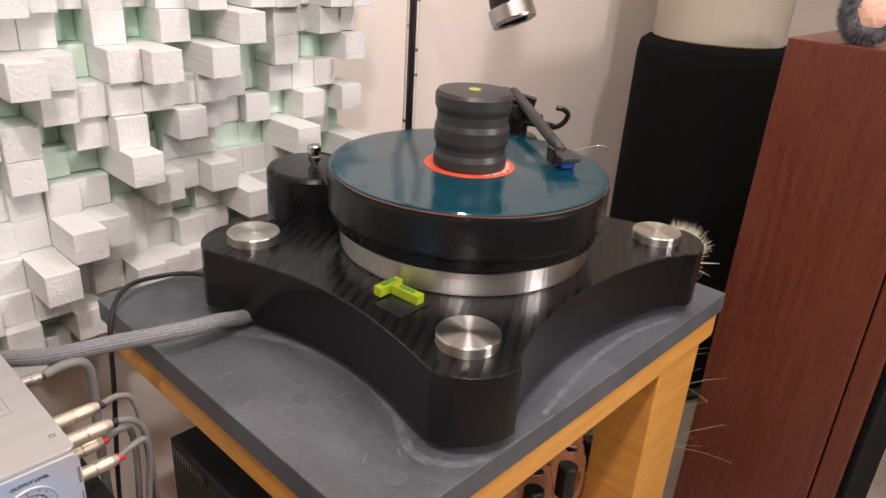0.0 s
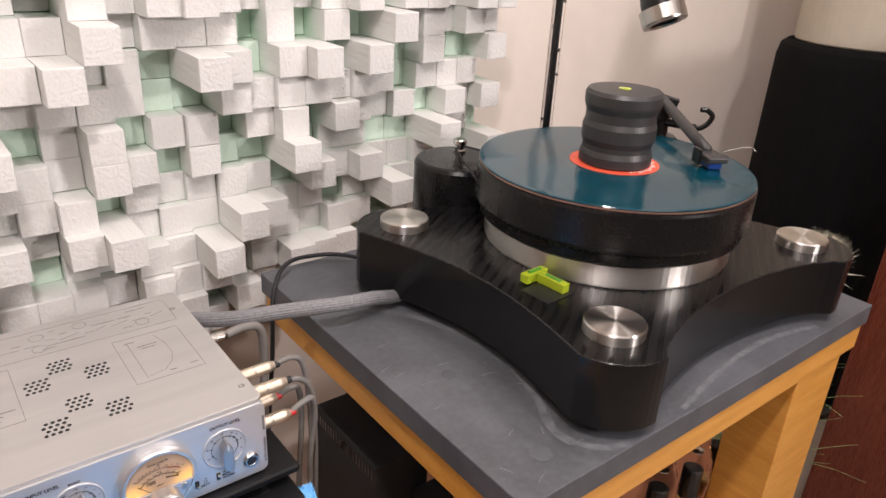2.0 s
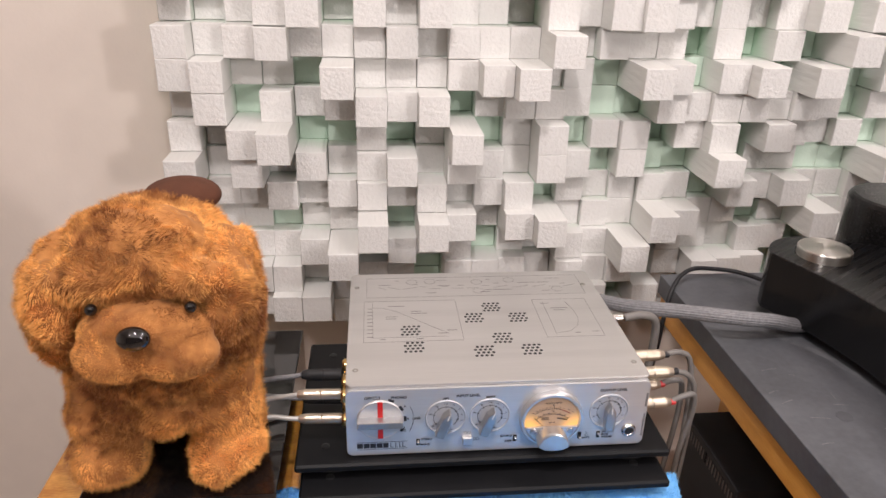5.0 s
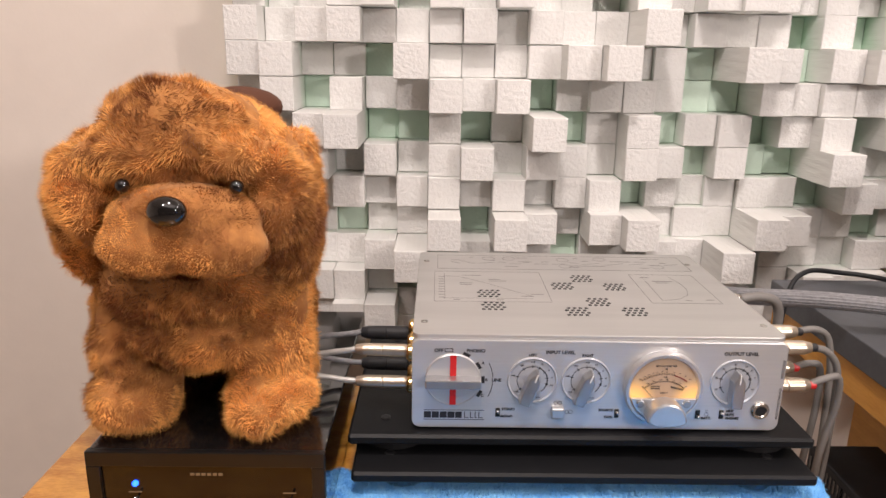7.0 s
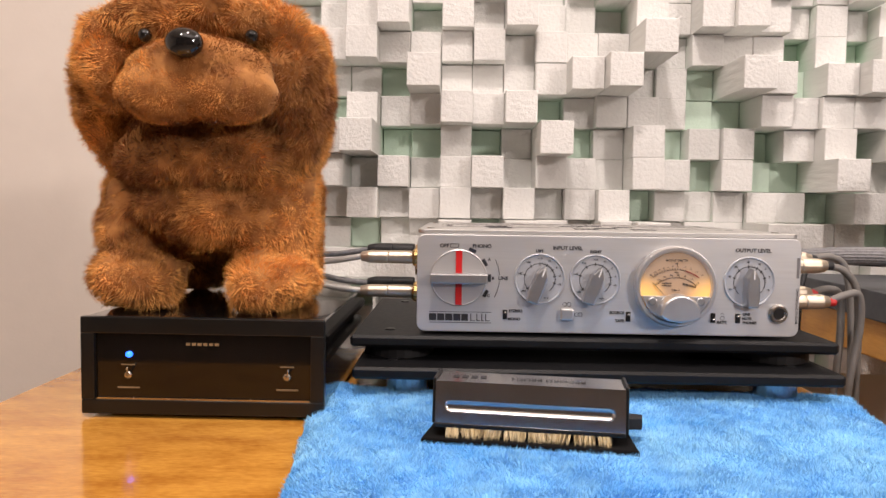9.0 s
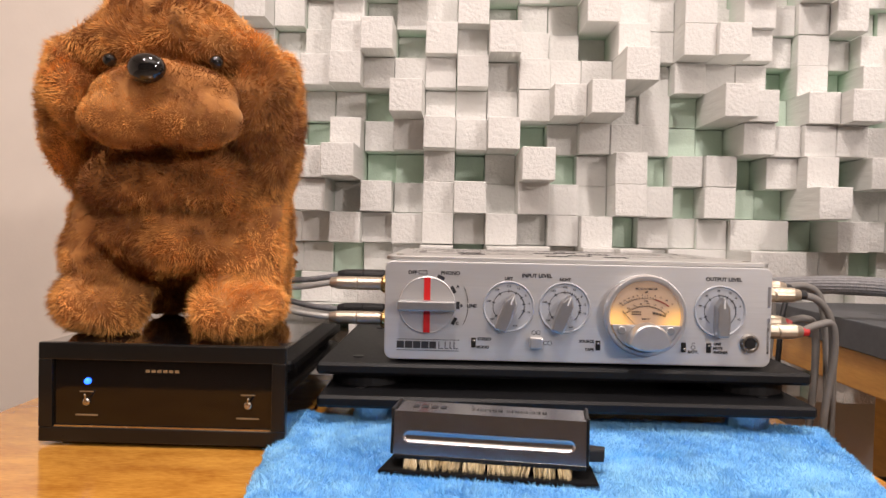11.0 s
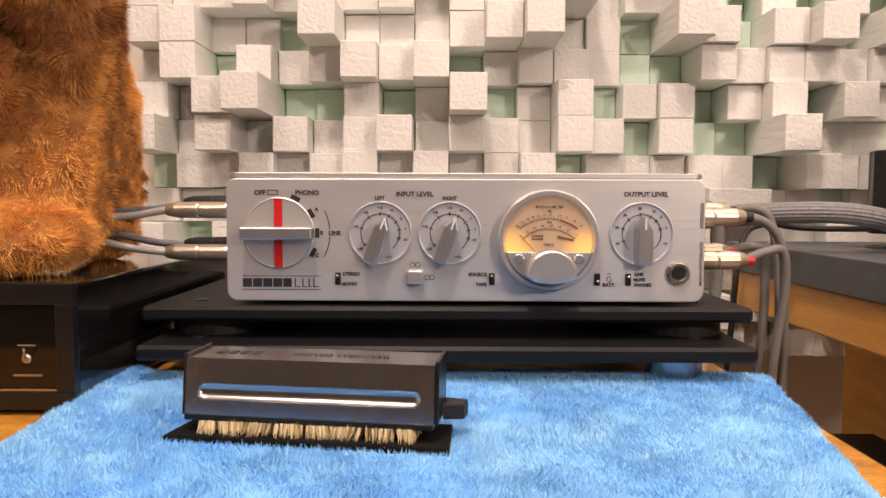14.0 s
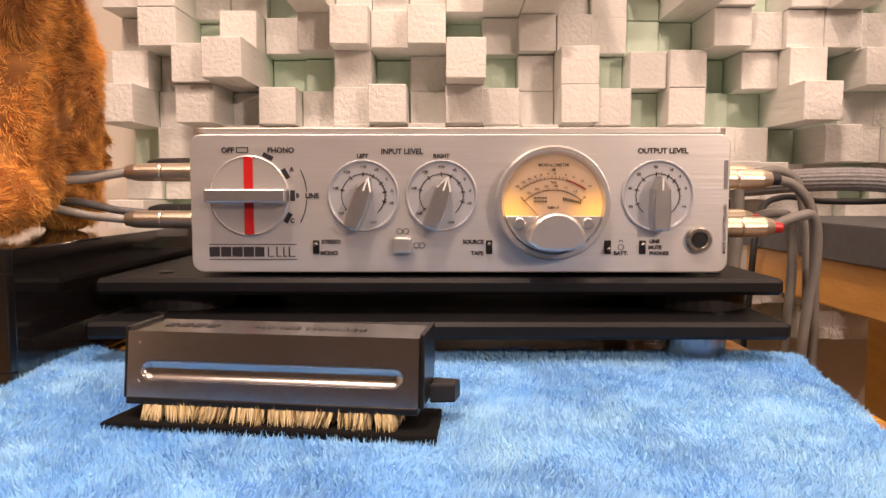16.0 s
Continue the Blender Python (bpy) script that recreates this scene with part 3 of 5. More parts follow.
        ink = [arc_strip(0.0123, 0.0128, -140, 140, 40, 0.0006)]
        ink += [tick(a, 0.0112, 0.0138, 0.0006, 0.0007) for a, _ in scale[:-1]]
        ink += [tick(a, 0.0124, 0.0136, 0.0003, 0.0007) for a in range(0, 112, 9)]
        part("scale", mixed(ink), M["ink"], dial)
        for a, s in scale:
            r = 0.0165
            lettering(s, M["ink"], dial, (r * math.sin(radians(a)), -0.0007, r * math.cos(radians(a))), 0.0023, bold=0.00006)
        outline = [(-0.0044, -0.0200), (0.0044, -0.0200), (0.0054, -0.011), (0.0048, 0.0040), (0.0007, 0.0112), (-0.0007, 0.0112), (-0.0048, 0.0040), (-0.0054, -0.011)]
        bm = prism(outline, 0, 0.0105, 0.0012)
        part("pointer_knob", moved(bm, pose(0, 0, 0, 0, tip, 0) @ pose(0, 0, 0, 90, 0, 0)), M["knob"], dial, "bevelled aluminium pointer knob")
        part("pointer_line", moved(box(-0.0005, 0.0005, -0.0108, -0.0104, 0.003, 0.0100), pose(0, 0, 0, 0, tip, 0)), M["paper"], dial)

    # meter
    met = part("meter", disc_y([(0.0350, 0.0), (0.0358, 0.001), (0.0358, 0.005), (0.0346, 0.0066), (0.0322, 0.0066), (0.0306, 0.0048), (0.0306, 0.0030)], 64), M["alu_plain"], front, "round level meter with a lit yellow scale", at=(0.0533, 0, Z + 0.0395))
    met.matrix_basis = met.matrix_basis @ Matrix.Diagonal((0.915, 1.3, 0.915, 1))
    part("meter_face", disc_y([(0.0307, 0.004), (0.0307, 0.0047), (0.001, 0.0047)], 64), M["meter"], met, "lit yellow meter face")
    C = -0.018
    down = Matrix.Translation((0, 0, C))
    ink = [moved(arc_strip(0.0330, 0.03325, -37, 14, 26, 0.0051), down), moved(arc_strip(0.0259, 0.0262, -42, 42, 30, 0.0051), down)]
    for k in range(14):
        ink.append(moved(tick(-37 + k * 51 / 13, 0.0330, 0.0347, 0.00025, 0.0052), down))
    for k in range(29):
        ink.append(moved(tick(-42 + k * 3, 0.0262, 0.0275 if k % 4 == 0 else 0.0270, 0.00022, 0.0052), down))
    for k in range(9):
        ink.append(box(0.0060 + k * 0.0013, 0.0068 + k * 0.0013, -0.0052, -0.005, 0.0018 - k * 0.0003, 0.0036 - k * 0.0003))
    for k in range(2):
        for q in range(5):
            ink.append(box(-0.0120 + q * 0.0017, -0.0109 + q * 0.0017, -0.0052, -0.005, 0.0006 + k * 0.0022, 0.0016 + k * 0.0022))
    part("scale", mixed(ink), M["ink"], met)
    part("red_band", moved(arc_strip(0.0326, 0.0336, 14, 37, 14, 0.0053), down), M["dark_red"], met, "dark red overload band")
    for s, x, z, h in (("MODULOMETER", 0, 0.0235, 0.0026), ("dB", 0, 0.0207, 0.0022), ("Volt", 0, 0.0128, 0.0021), ("0dB=1V", 0, -0.0028, 0.0022)):
        lettering(s, M["ink"], met, (x, -0.0055, z), h, bold=0.00007)
    for a, s in ((-38.5, "-20"), (-31.5, "-15"), (-25, "-10"), (-18.5, "-8"), (-12.5, "-6"), (-6, "-4"), (1, "-2"), (12, "0"), (20, "+1"), (29, "+2"), (38, "+3")):
        lettering(s, M["ink"], met, (0.0363 * math.sin(radians(a)), -0.0055, 0.0363 * math.cos(radians(a)) + C), 0.0019, bold=0.00006)
    for a, s in ((-43, "0"), (-32, "0,2"), (-21, "0,4"), (-9, "0,6"), (3, "0,8"), (15, "1,0"), (28, "1,2"), (41, "1,4")):
        lettering(s, M["ink"], met, (0.0287 * math.sin(radians(a)), -0.0055, 0.0287 * math.cos(radians(a)) + C), 0.0018, bold=0.00005)
    part("needle", moved(box(-0.00018, 0.00018, -0.0058, -0.0055, 0.012, 0.0300), down @ pose(0, 0, 0, 0, -43, 0)), M["ink"], met, "thin meter needle")
    seg = [(0.0306 * math.sin(radians(a)), 0.0306 * math.cos(radians(a))) for a in range(105, 256, 5)]
    part("meter_cover", moved(prism(seg, 0, 0.0022, 0.0004), pose(0, -0.0047, 0, 90, 0, 0)), M["alu_plain"], met)
    dome = [(0.0175 * math.cos(radians(a)), 0.0175 * math.sin(radians(a)) - 0.0228) for a in range(-6, 187, 7)]
    dome += [(-0.011, -0.0280), (0.0, -0.0292), (0.011, -0.0280)]
    part("meter_knob", moved(prism(dome, 0, 0.012, 0.0018), pose(0, -0.0060, 0, 90, 0, 0)), M["alu_plain"], met, "large plain meter knob")
    for x in (-0.0210, 0.0210):
        part("rivet", disc_y([(0.0037, 0.0068), (0.0037, 0.0076), (0.0028, 0.0080)], 20), M["knob"], met, at=(x, 0, -0.0125))

    # switches, button, jack
    for x in (-0.0832, 0.0173, 0.0861, 0.1062):
        sw = part("slide_switch", box(-0.0019, 0.0019, -0.0006, 0, -0.0040, 0.0040, 0.0005), M["black"], front, at=(x, 0, Z + 0.0139))
        part("toggle", disc_y([(0.0014, 0.0), (0.0012, 0.0040), (0.0006, 0.0046)], 14), M["steel"], sw, at=(0, 0, 0.0018 if x != 0.0861 else -0.001))
    part("push_button", box(-0.0053, 0.0053, -0.0052, 0, -0.0050, 0.0046, 0.0014, 3), M["alu_plain"], front, at=(-0.0328, 0, Z + 0.0152))
    rings = [moved(arc_strip(0.0014, 0.0018, 0, 360, 16), Matrix.Translation((x, 0, Z + z))) for x, z in ((-0.0346, 0.0231), (-0.0310, 0.0231), (-0.0249, 0.0149), (-0.0217, 0.0149), (0.0937, 0.0140))]
    rings.append(moved(arc_strip(0.0009, 0.0013, -90, 90, 10), Matrix.Translation((0.0937, 0, Z + 0.0168))))
    part("printed_mark", mixed(rings), M["ink"], front)
    jack = part("headphone_jack", disc_y([(0.0078, 0.0), (0.0078, 0.0016), (0.0066, 0.0032), (0.0050, 0.0032), (0.0042, 0.0022)], 32), M["steel"], front, "round headphone socket", at=(0.1385, 0, Z + 0.0182))
    part("socket_hole", disc_y([(0.0041, 0.0023), (0.0041, 0.0026)], 24), M["black"], jack)
    # side sockets
    for y, z in ((0.022, 0.028), (0.022, 0.058), (0.045, 0.028), (0.045, 0.058), (0.07, 0.045), (0.075, 0.06)):
        part("socket", moved(lathe([(0.0075, 0), (0.0075, 0.004), (0.0058, 0.006)], 20), pose(-0.155, y, Z + z, 0, -90, 0)), M["brass"], pre, "gold-plated side socket")
    for y, z in ((0.03, 0.025), (0.06, 0.055), (0.1, 0.05), (0.16, 0.06)):
        part("socket", moved(lathe([(0.0085, 0), (0.0085, 0.003), (0.006, 0.004)], 20), pose(0.155, y, Z + z, 0, 90, 0)), M["steel"], pre)
    return pre


preamplifier()


# ---- cables at the preamplifier ----
def plug_cable(name, start, way, length, radius, body, path, wire, wire_r, label, band=None, group="audio cables"):
    """A plug that sticks out of a socket, with its cable."""
    ob = empty(name, *start, label, "cable", group)
    turn = Vector(way).to_track_quat("Z", "Y").to_matrix().to_4x4()
    part("plug", moved(lathe([(radius * 0.92, 0), (radius, 0.002), (radius, length * 0.45), (radius * 0.94, length * 0.47), (radius, length * 0.5), (radius * 0.95, length * 0.85), (radius * 0.7, length)], 24), turn), body, ob, smooth=False)
    if band:
        part("band", moved(lathe([(radius * 0.58, length), (radius * 0.58, length + 0.005), (radius * 0.5, length + 0.006)], 20), turn), band, ob, "coloured marking sleeve")
    tip = Vector(way).normalized() * length
    part("wire", tube([tip] + [Vector(p) - Vector(start) for p in path], wire_r, 10, 7), wire, ob, smooth=True)
    return ob


right_bundle = [
    ((0.158, 0.036, 0.824), 0.040, M["champagne"], M["red"], [(0.213, 0.038, 0.830), (0.226, 0.040, 0.829), (0.230, 0.044, 0.80), (0.226, 0.05, 0.74), (0.228, 0.06, 0.60), (0.23, 0.1, 0.40)]),
    ((0.158, 0.050, 0.854), 0.044, M["champagne"], M["black_matt"], [(0.218, 0.052, 0.850), (0.231, 0.053, 0.832), (0.235, 0.055, 0.79), (0.237, 0.06, 0.70), (0.234, 0.07, 0.55), (0.24, 0.12, 0.40)]),
    ((0.158, 0.064, 0.828), 0.038, M["champagne"], M["red"], [(0.214, 0.066, 0.832), (0.224, 0.067, 0.824), (0.226, 0.068, 0.78), (0.222, 0.074, 0.68), (0.222, 0.09, 0.50), (0.22, 0.12, 0.40)]),
    ((0.158, 0.078, 0.858), 0.044, M["champagne"], M["black_matt"], [(0.222, 0.080, 0.860), (0.236, 0.080, 0.846), (0.242, 0.078, 0.79), (0.243, 0.08, 0.68), (0.24, 0.1, 0.50), (0.25, 0.14, 0.40)]),
]
for start, ln, body, band, path in right_bundle:
    plug_cable("signal_cable", start, (1, 0.03, 0), ln, 0.0068, body, path, M["grey_cable"], 0.0033, "grey signal cable with a champagne metal plug", band)
plug_cable("signal_cable", (0.158, 0.158, 0.862), (1, 0.02, 0), 0.024, 0.0062, M["steel"], [(0.205, 0.16, 0.864), (0.223, 0.162, 0.855), (0.228, 0.165, 0.82), (0.226, 0.17, 0.72), (0.23, 0.18, 0.4)], M["grey_cable"], 0.0052, "thick grey cable on a short metal plug")
for y, z, body, wire, lab, ln, r in ((0.024, 0.829, M["champagne"], M["silver_cable"], "silver-sleeved cable with a champagne metal plug", 0.044, 0.0056), (0.026, 0.858, M["champagne"], M["silver_cable"], "silver-sleeved cable with a champagne metal plug", 0.044, 0.0056),
                                     (0.055, 0.832, M["black_matt"], M["braid"], "braided cable with a black plug", 0.042, 0.0062), (0.055, 0.862, M["black_matt"], M["braid"], "braided cable with a black plug", 0.042, 0.0062)):
    dz = 0.006 if z < 0.85 else -0.012
    plug_cable("signal_cable", (-0.161, y, z), (-1, 0.04, 0), ln, r, body, [(-0.225, y + 0.003, z + dz * 0.3), (-0.27, y + 0.015, z + dz), (-0.33, 0.20, 0.80), (-0.33, 0.262, 0.79)], wire, 0.0026, lab)

thick = empty("braided_cable", 0.18, 0.21, 0.842, "thick grey braided cable running to the turntable", "cable")
part("sleeve", tube([(-0.03, 0.12, -0.03), (-0.005, 0.05, -0.008), (0.03, 0.005, 0.004), (0.08, -0.022, 0.011), (0.12, -0.040, 0.014), (0.16, -0.050, 0.013), (0.20, -0.046, 0.006), (0.24, -0.038, -0.006), (0.275, -0.025, -0.0112)], 0.0090, 36, 10, 0.06), M["braid"], thick)
thin = empty("power_cable", 0.40, 0.33, 0.83, "thin black power cable curving off the slab", "cable")
part("wire", tube([(0.06, -0.08, 0.01), (0.03, -0.01, 0.006), (-0.01, 0.012, 0.006), (-0.06, 0.0, 0.010), (-0.098, -0.035, -0.01), (-0.112, -0.05, -0.10), (-0.12, -0.03, -0.3), (-0.1, 0.0, -0.43)], 0.0032, 10), M["black_matt"], thin, smooth=True)
arc = empty("power_cable", -0.40, 0.10, 0.76, "thick dark grey power cable behind the black unit", "cable")
part("wire", tube([(0.05, 0.12, 0.04), (0.01, 0.08, 0.05), (-0.02, 0.02, 0.035), (-0.028, -0.02, -0.004), (-0.06, 0.09, -0.008), (-0.1, 0.25, -0.1)], 0.007, 12), M["grey_cable"], arc, smooth=True)


# ---- black phono unit ----
unit = empty("phono_unit", -0.306, -0.076, 0.745, "small black gloss audio unit with a blue light", "amplifier")
for x in (-0.07, 0.07):
    for y in (0.03, 0.245):
        part("foot", lathe([(0.01, 0), (0.01, 0.0035)], 18), M["black_matt"], unit, at=(x, y, 0))
part("case", box(-0.088, 0.088, 0.006, 0.300, 0.0035, 0.0735, 0.0012), M["gloss"], unit)
bez = part("bezel", mixed([box(-0.0885, 0.0885, 0, 0.006, 0.062, 0.074, 0.0008), box(-0.0885, 0.0885, 0, 0.006, 0.003, 0.0135, 0.0008), box(-0.0885, -0.0785, 0, 0.006, 0.0135, 0.062, 0.0006), box(0.0785, 0.0885, 0, 0.006, 0.0135, 0.062, 0.0006)]), M["black_satin"], unit)
win = part("window", box(-0.0785, 0.0785, 0.003, 0.006, 0.0135, 0.062), M["gloss_brown"], unit, "dark glossy window")
part("trim", box(-0.0775, 0.0775, 0.0012, 0.003, 0.0136, 0.0148), M["steel"], win)
led = part("indicator_light", disc_y([(0.0024, 0.0), (0.0021, 0.002), (0.0010, 0.0030)], 14), M["blue_led"], win, "glowing blue indicator light", at=(-0.054, 0.003, 0.0465))
for x in (-0.055, 0.061):
    tg = part("toggle_switch", disc_y([(0.0028, 0), (0.0028, 0.0012), (0.002, 0.002)], 16), M["steel"], win, at=(x, 0.003, 0.0315))
    part("lever", moved(lathe([(0.0006, 0), (0.0009, 0.008), (0.0004, 0.009)], 10), pose(0, -0.002, 0, 35, 20, 0)), M["steel"], tg)
bars = [box(-0.0125 + k * 0.0042, -0.0095 + k * 0.0042, 0.0024, 0.003, 0.0535, 0.0555) for k in range(6)]
bars += [box(x - 0.008, x + 0.008, 0.0026, 0.003, 0.0215, 0.0226) for x in (-0.055, 0.061)]
bars += [box(x - 0.005, x + 0.005, 0.0026, 0.003, 0.0385, 0.0393) for x in (-0.055, 0.061)]
part("printed_mark", mixed(bars), M["gold_ink"], win)


# ---- plush dog ----
def plush_dog(x, y, z):
    """A standing toy of soft stuffed forms grown together, with a coat of short hairs, as one mesh."""
    lobes = [((-0.002, 0.000, 0.188), (0.084, 0.078, 0.069)), ((0.000, -0.030, 0.225), (0.060, 0.048, 0.041)), ((-0.076, -0.012, 0.168), (0.026, 0.050, 0.064)), ((0.069, -0.012, 0.168), (0.026, 0.050, 0.064)),
             ((-0.030, -0.064, 0.216), (0.034, 0.025, 0.018)), ((0.046, -0.062, 0.215), (0.034, 0.025, 0.018)), ((0.011, -0.068, 0.224), (0.020, 0.018, 0.016)), ((-0.062, -0.050, 0.185), (0.022, 0.030, 0.040)), ((0.070, -0.048, 0.180), (0.022, 0.030, 0.040)),
             ((-0.006, 0.026, 0.112), (0.075, 0.084, 0.076)), ((0.000, -0.036, 0.120), (0.068, 0.042, 0.030)), ((0.000, -0.026, 0.076), (0.056, 0.046, 0.028)),
             ((-0.056, -0.012, 0.064), (0.034, 0.042, 0.062)), ((0.053, -0.012, 0.064), (0.034, 0.042, 0.062)), ((-0.055, -0.038, 0.022), (0.034, 0.040, 0.025)), ((0.053, -0.038, 0.022), (0.034, 0.040, 0.025)),
             ((-0.006, 0.074, 0.122), (0.066, 0.070, 0.080)), ((-0.046, 0.082, 0.060), (0.032, 0.042, 0.064)), ((0.038, 0.080, 0.060), (0.030, 0.042, 0.064))]
    snout = [((0.012, -0.078, 0.174), (0.053, 0.034, 0.026)), ((-0.008, -0.088, 0.159), (0.036, 0.027, 0.022)), ((0.034, -0.088, 0.159), (0.036, 0.027, 0.022)), ((0.013, -0.090, 0.184), (0.024, 0.024, 0.016))]

    def grown(shapes, voxel, rounds):
        """The shapes fused into one smooth skin."""
        me = bpy.data.meshes.new("plush_form")
        bm = mixed(shapes)
        bm.to_mesh(me)
        bm.free()
        tmp = new("plush_form", me)
        r = tmp.modifiers.new("fuse", "REMESH")
        r.mode, r.voxel_size = "VOXEL", voxel
        sm = tmp.modifiers.new("soften", "SMOOTH")
        sm.iterations, sm.factor = rounds, 0.5
        out = bpy.data.meshes.new_from_object(tmp.evaluated_get(bpy.context.evaluated_depsgraph_get()))
        bpy.data.objects.remove(tmp)
        return out

    def ball(c, s):
        bm = bmesh.new()
        bmesh.ops.create_icosphere(bm, subdivisions=4, radius=1)
        for v in bm.verts:
            v.co = Vector((c[0] + v.co.x * s[0], c[1] + v.co.y * s[1], max(c[2] + v.co.z * s[2], 0.001)))
        return bm

    skins = [grown([ball(*l) for l in lobes], 0.0034, 5), grown([ball(*l) for l in snout], 0.0026, 5)]
    r = np.random.default_rng(5)
    bm = bmesh.new()
    places, normals, length = [], [], []
    for me, count, hair_length in ((skins[0], 200000, 0.0066), (skins[1], 50000, 0.0026)):
        bumps = 0.0090 if hair_length > 0.005 else 0.0008
        for v in me.vertices:
            v.co += v.normal * (noise.noise(v.co * 26) * bumps + noise.noise(v.co * 70) * bumps * 0.45)
        bm.from_mesh(me)
        me.calc_loop_triangles()
        tri = np.array([t.vertices[:] for t in me.loop_triangles])
        co = np.array([v.co[:] for v in me.vertices])
        a, b, c = co[tri[:, 0]], co[tri[:, 1]], co[tri[:, 2]]
        n = np.cross(b - a, c - a)
        size = np.linalg.norm(n, axis=1)
        pick = r.choice(len(tri), count, p=size / size.sum())
        u, w = r.random((count, 1)), r.random((count, 1))
        flip = (u + w) > 1
        u, w = np.where(flip, 1 - u, u), np.where(flip, 1 - w, w)
        p = a[pick] + (b - a)[pick] * u + (c - a)[pick] * w
        keep = p[:, 2] > 0.004
        places.append(p[keep])
        normals.append((n / size[:, None])[pick][keep])
        length.append(np.full((int(keep.sum()), 1), hair_length))
    p, n, length = np.concatenate(places), np.concatenate(normals), np.concatenate(length)
    # locks of hair share a lean; the coat lies downwards
    lock = np.array([noise.noise_vector(Vector(q) * 70) for q in p])
    swirl = np.array([noise.noise_vector(Vector(q) * 22) for q in p])
    tips = fibres(p, n, length, 0.00066, lock * 1.2 + swirl * 1.3 + np.array((0, 0, -0.30)), 6, 0.22)
    for f in bm.faces:
        f.material_index, f.smooth = 0, True
    # nose, eyes and the felt piece on the crown
    for c, s, k in (((0.014, -0.115, 0.188), (0.0128, 0.0085, 0.0100), 2), ((-0.024, -0.088, 0.199), (0.0048, 0.0048, 0.0048), 2), ((0.051, -0.087, 0.199), (0.0048, 0.0048, 0.0048), 2), ((0.016, 0.060, 0.240), (0.036, 0.030, 0.017), 3)):
        ball_verts = bmesh.ops.create_icosphere(bm, subdivisions=3, radius=1, matrix=Matrix.LocRotScale(c, None, s))
        for v in ball_verts["verts"]:
            for f in v.link_faces:
                f.material_index, f.smooth = k, True
    body_faces = len(bm.faces)
    bm.from_mesh(blades_mesh("hair", tips, M["plush"]))
    bm.faces.ensure_lookup_table()
    for f in bm.faces[body_faces:]:
        f.material_index = 1
    out = bpy.data.meshes.new("plush_dog")
    bm.to_mesh(out)
    bm.free()
    for m in (M["plush_skin"], M["plush"], M["gloss"], M["felt"]):
        out.materials.append(m)
    ob = new("plush_dog", out)
    ob.matrix_world = pose(x, y, z)
    return tagged(ob, "brown shaggy plush toy dog with a black nose", "soft toy")


plush_dog(-0.320, 0.010, 0.8195)


# ---- towel and record brush ----
towel = empty("towel", 0, -0.1, 0.745, "bright blue fluffy terry towel laid flat on the desk", "towel")
r = np.random.default_rng(2)


def towel_edge(u, v):
    """u across, v from the front hem to the back hem."""
    x0, x1 = -0.212 - 0.028 * v, 0.150 + 0.056 * v
    wob = 0.004 * math.sin(9 * u + 2) + 0.003 * math.sin(23 * u)
    return x0 + (x1 - x0) * u, -0.237 + 0.008 * u + 0.245 * v + wob + 0.1


bm = bmesh.new()
NX, NY = 90, 60
grid = [[None] * (NY + 1) for _ in range(NX + 1)]
for i in range(NX + 1):
    for j in range(NY + 1):
        u, v = i / NX, j / NY
        x, y = towel_edge(u, v)
        edge = min(u * 20, (1 - u) * 20, v * 14, (1 - v) * 14, 1)
        roll = 0.0035 * math.exp(-((min(u * 0.38, v * 0.245) - 0.014) / 0.010) ** 2)
        h = 0.0065 * math.sqrt(max(edge, 0.0)) + roll + 0.0012 * noise.noise(Vector((x * 25, y * 25, 0)))
        grid[i][j] = bm.verts.new((x, y, max(h, 0.0006)))
low = {}
for i in range(NX):
    for j in range(NY):
        bm.faces.new((grid[i][j], grid[i + 1][j], grid[i + 1][j + 1], grid[i][j + 1]))
part("cloth", bm, M["towel"], towel, smooth=True)
uv = r.random((190000, 2))
pts = np.array([(*towel_edge(u, v), 0.0) for u, v in uv])
# the pile is pressed flat under the brush
bc, bs = math.cos(radians(7.5)), math.sin(radians(7.5))
du, dv = pts[:, 0] + 0.0765, pts[:, 1] + 0.036
free = (np.abs(du * bc - dv * bs) > 0.066) | (np.abs(du * bs + dv * bc - 0.008) > 0.017)
uv, pts = uv[free], pts[free]
edge = np.clip(np.minimum.reduce([uv[:, 0] * 20, (1 - uv[:, 0]) * 20, uv[:, 1] * 14, (1 - uv[:, 1]) * 14, np.ones(len(uv))]), 0, 1)
pts[:, 2] = 0.0065 * np.sqrt(edge) + 0.0005 + 0.0035 * np.exp(-((np.minimum(uv[:, 0] * 0.38, uv[:, 1] * 0.245) - 0.014) / 0.010) ** 2)
lean = np.array([noise.noise_vector(Vector((p[0] * 60, p[1] * 60, 0))) for p in pts]) * 1.3 + np.array([noise.noise_vector(Vector((p[0] * 14, p[1] * 14, 5))) for p in pts]) * 0.9
lean[:, 2] *= 0.3
pile = new("pile", blades_mesh("pile", fibres(pts, np.tile((0, 0, 1.0), (len(pts), 1)), 0.0032, 0.00085, lean * (1.6 - 0.6 * edge[:, None]), 8, 0.5), M["towel_pile"]))
pile.parent = towel
tagged(pile, "short blue loops of pile", kind="stuff")
part("hem", tube([(*towel_edge(k / 14, 0.008), 0.0030) for k in range(1, 14)], 0.0026, 8, 4), M["hem"], towel, "dark blue stitched hem", smooth=True)
part("care_tag", moved(box(-0.014, 0.014, -0.005, 0.005, 0, 0.0006), pose(-0.172, -0.140, 0.0015, 8, 0, 4)), M["paper"], towel, "small white sewn tag")

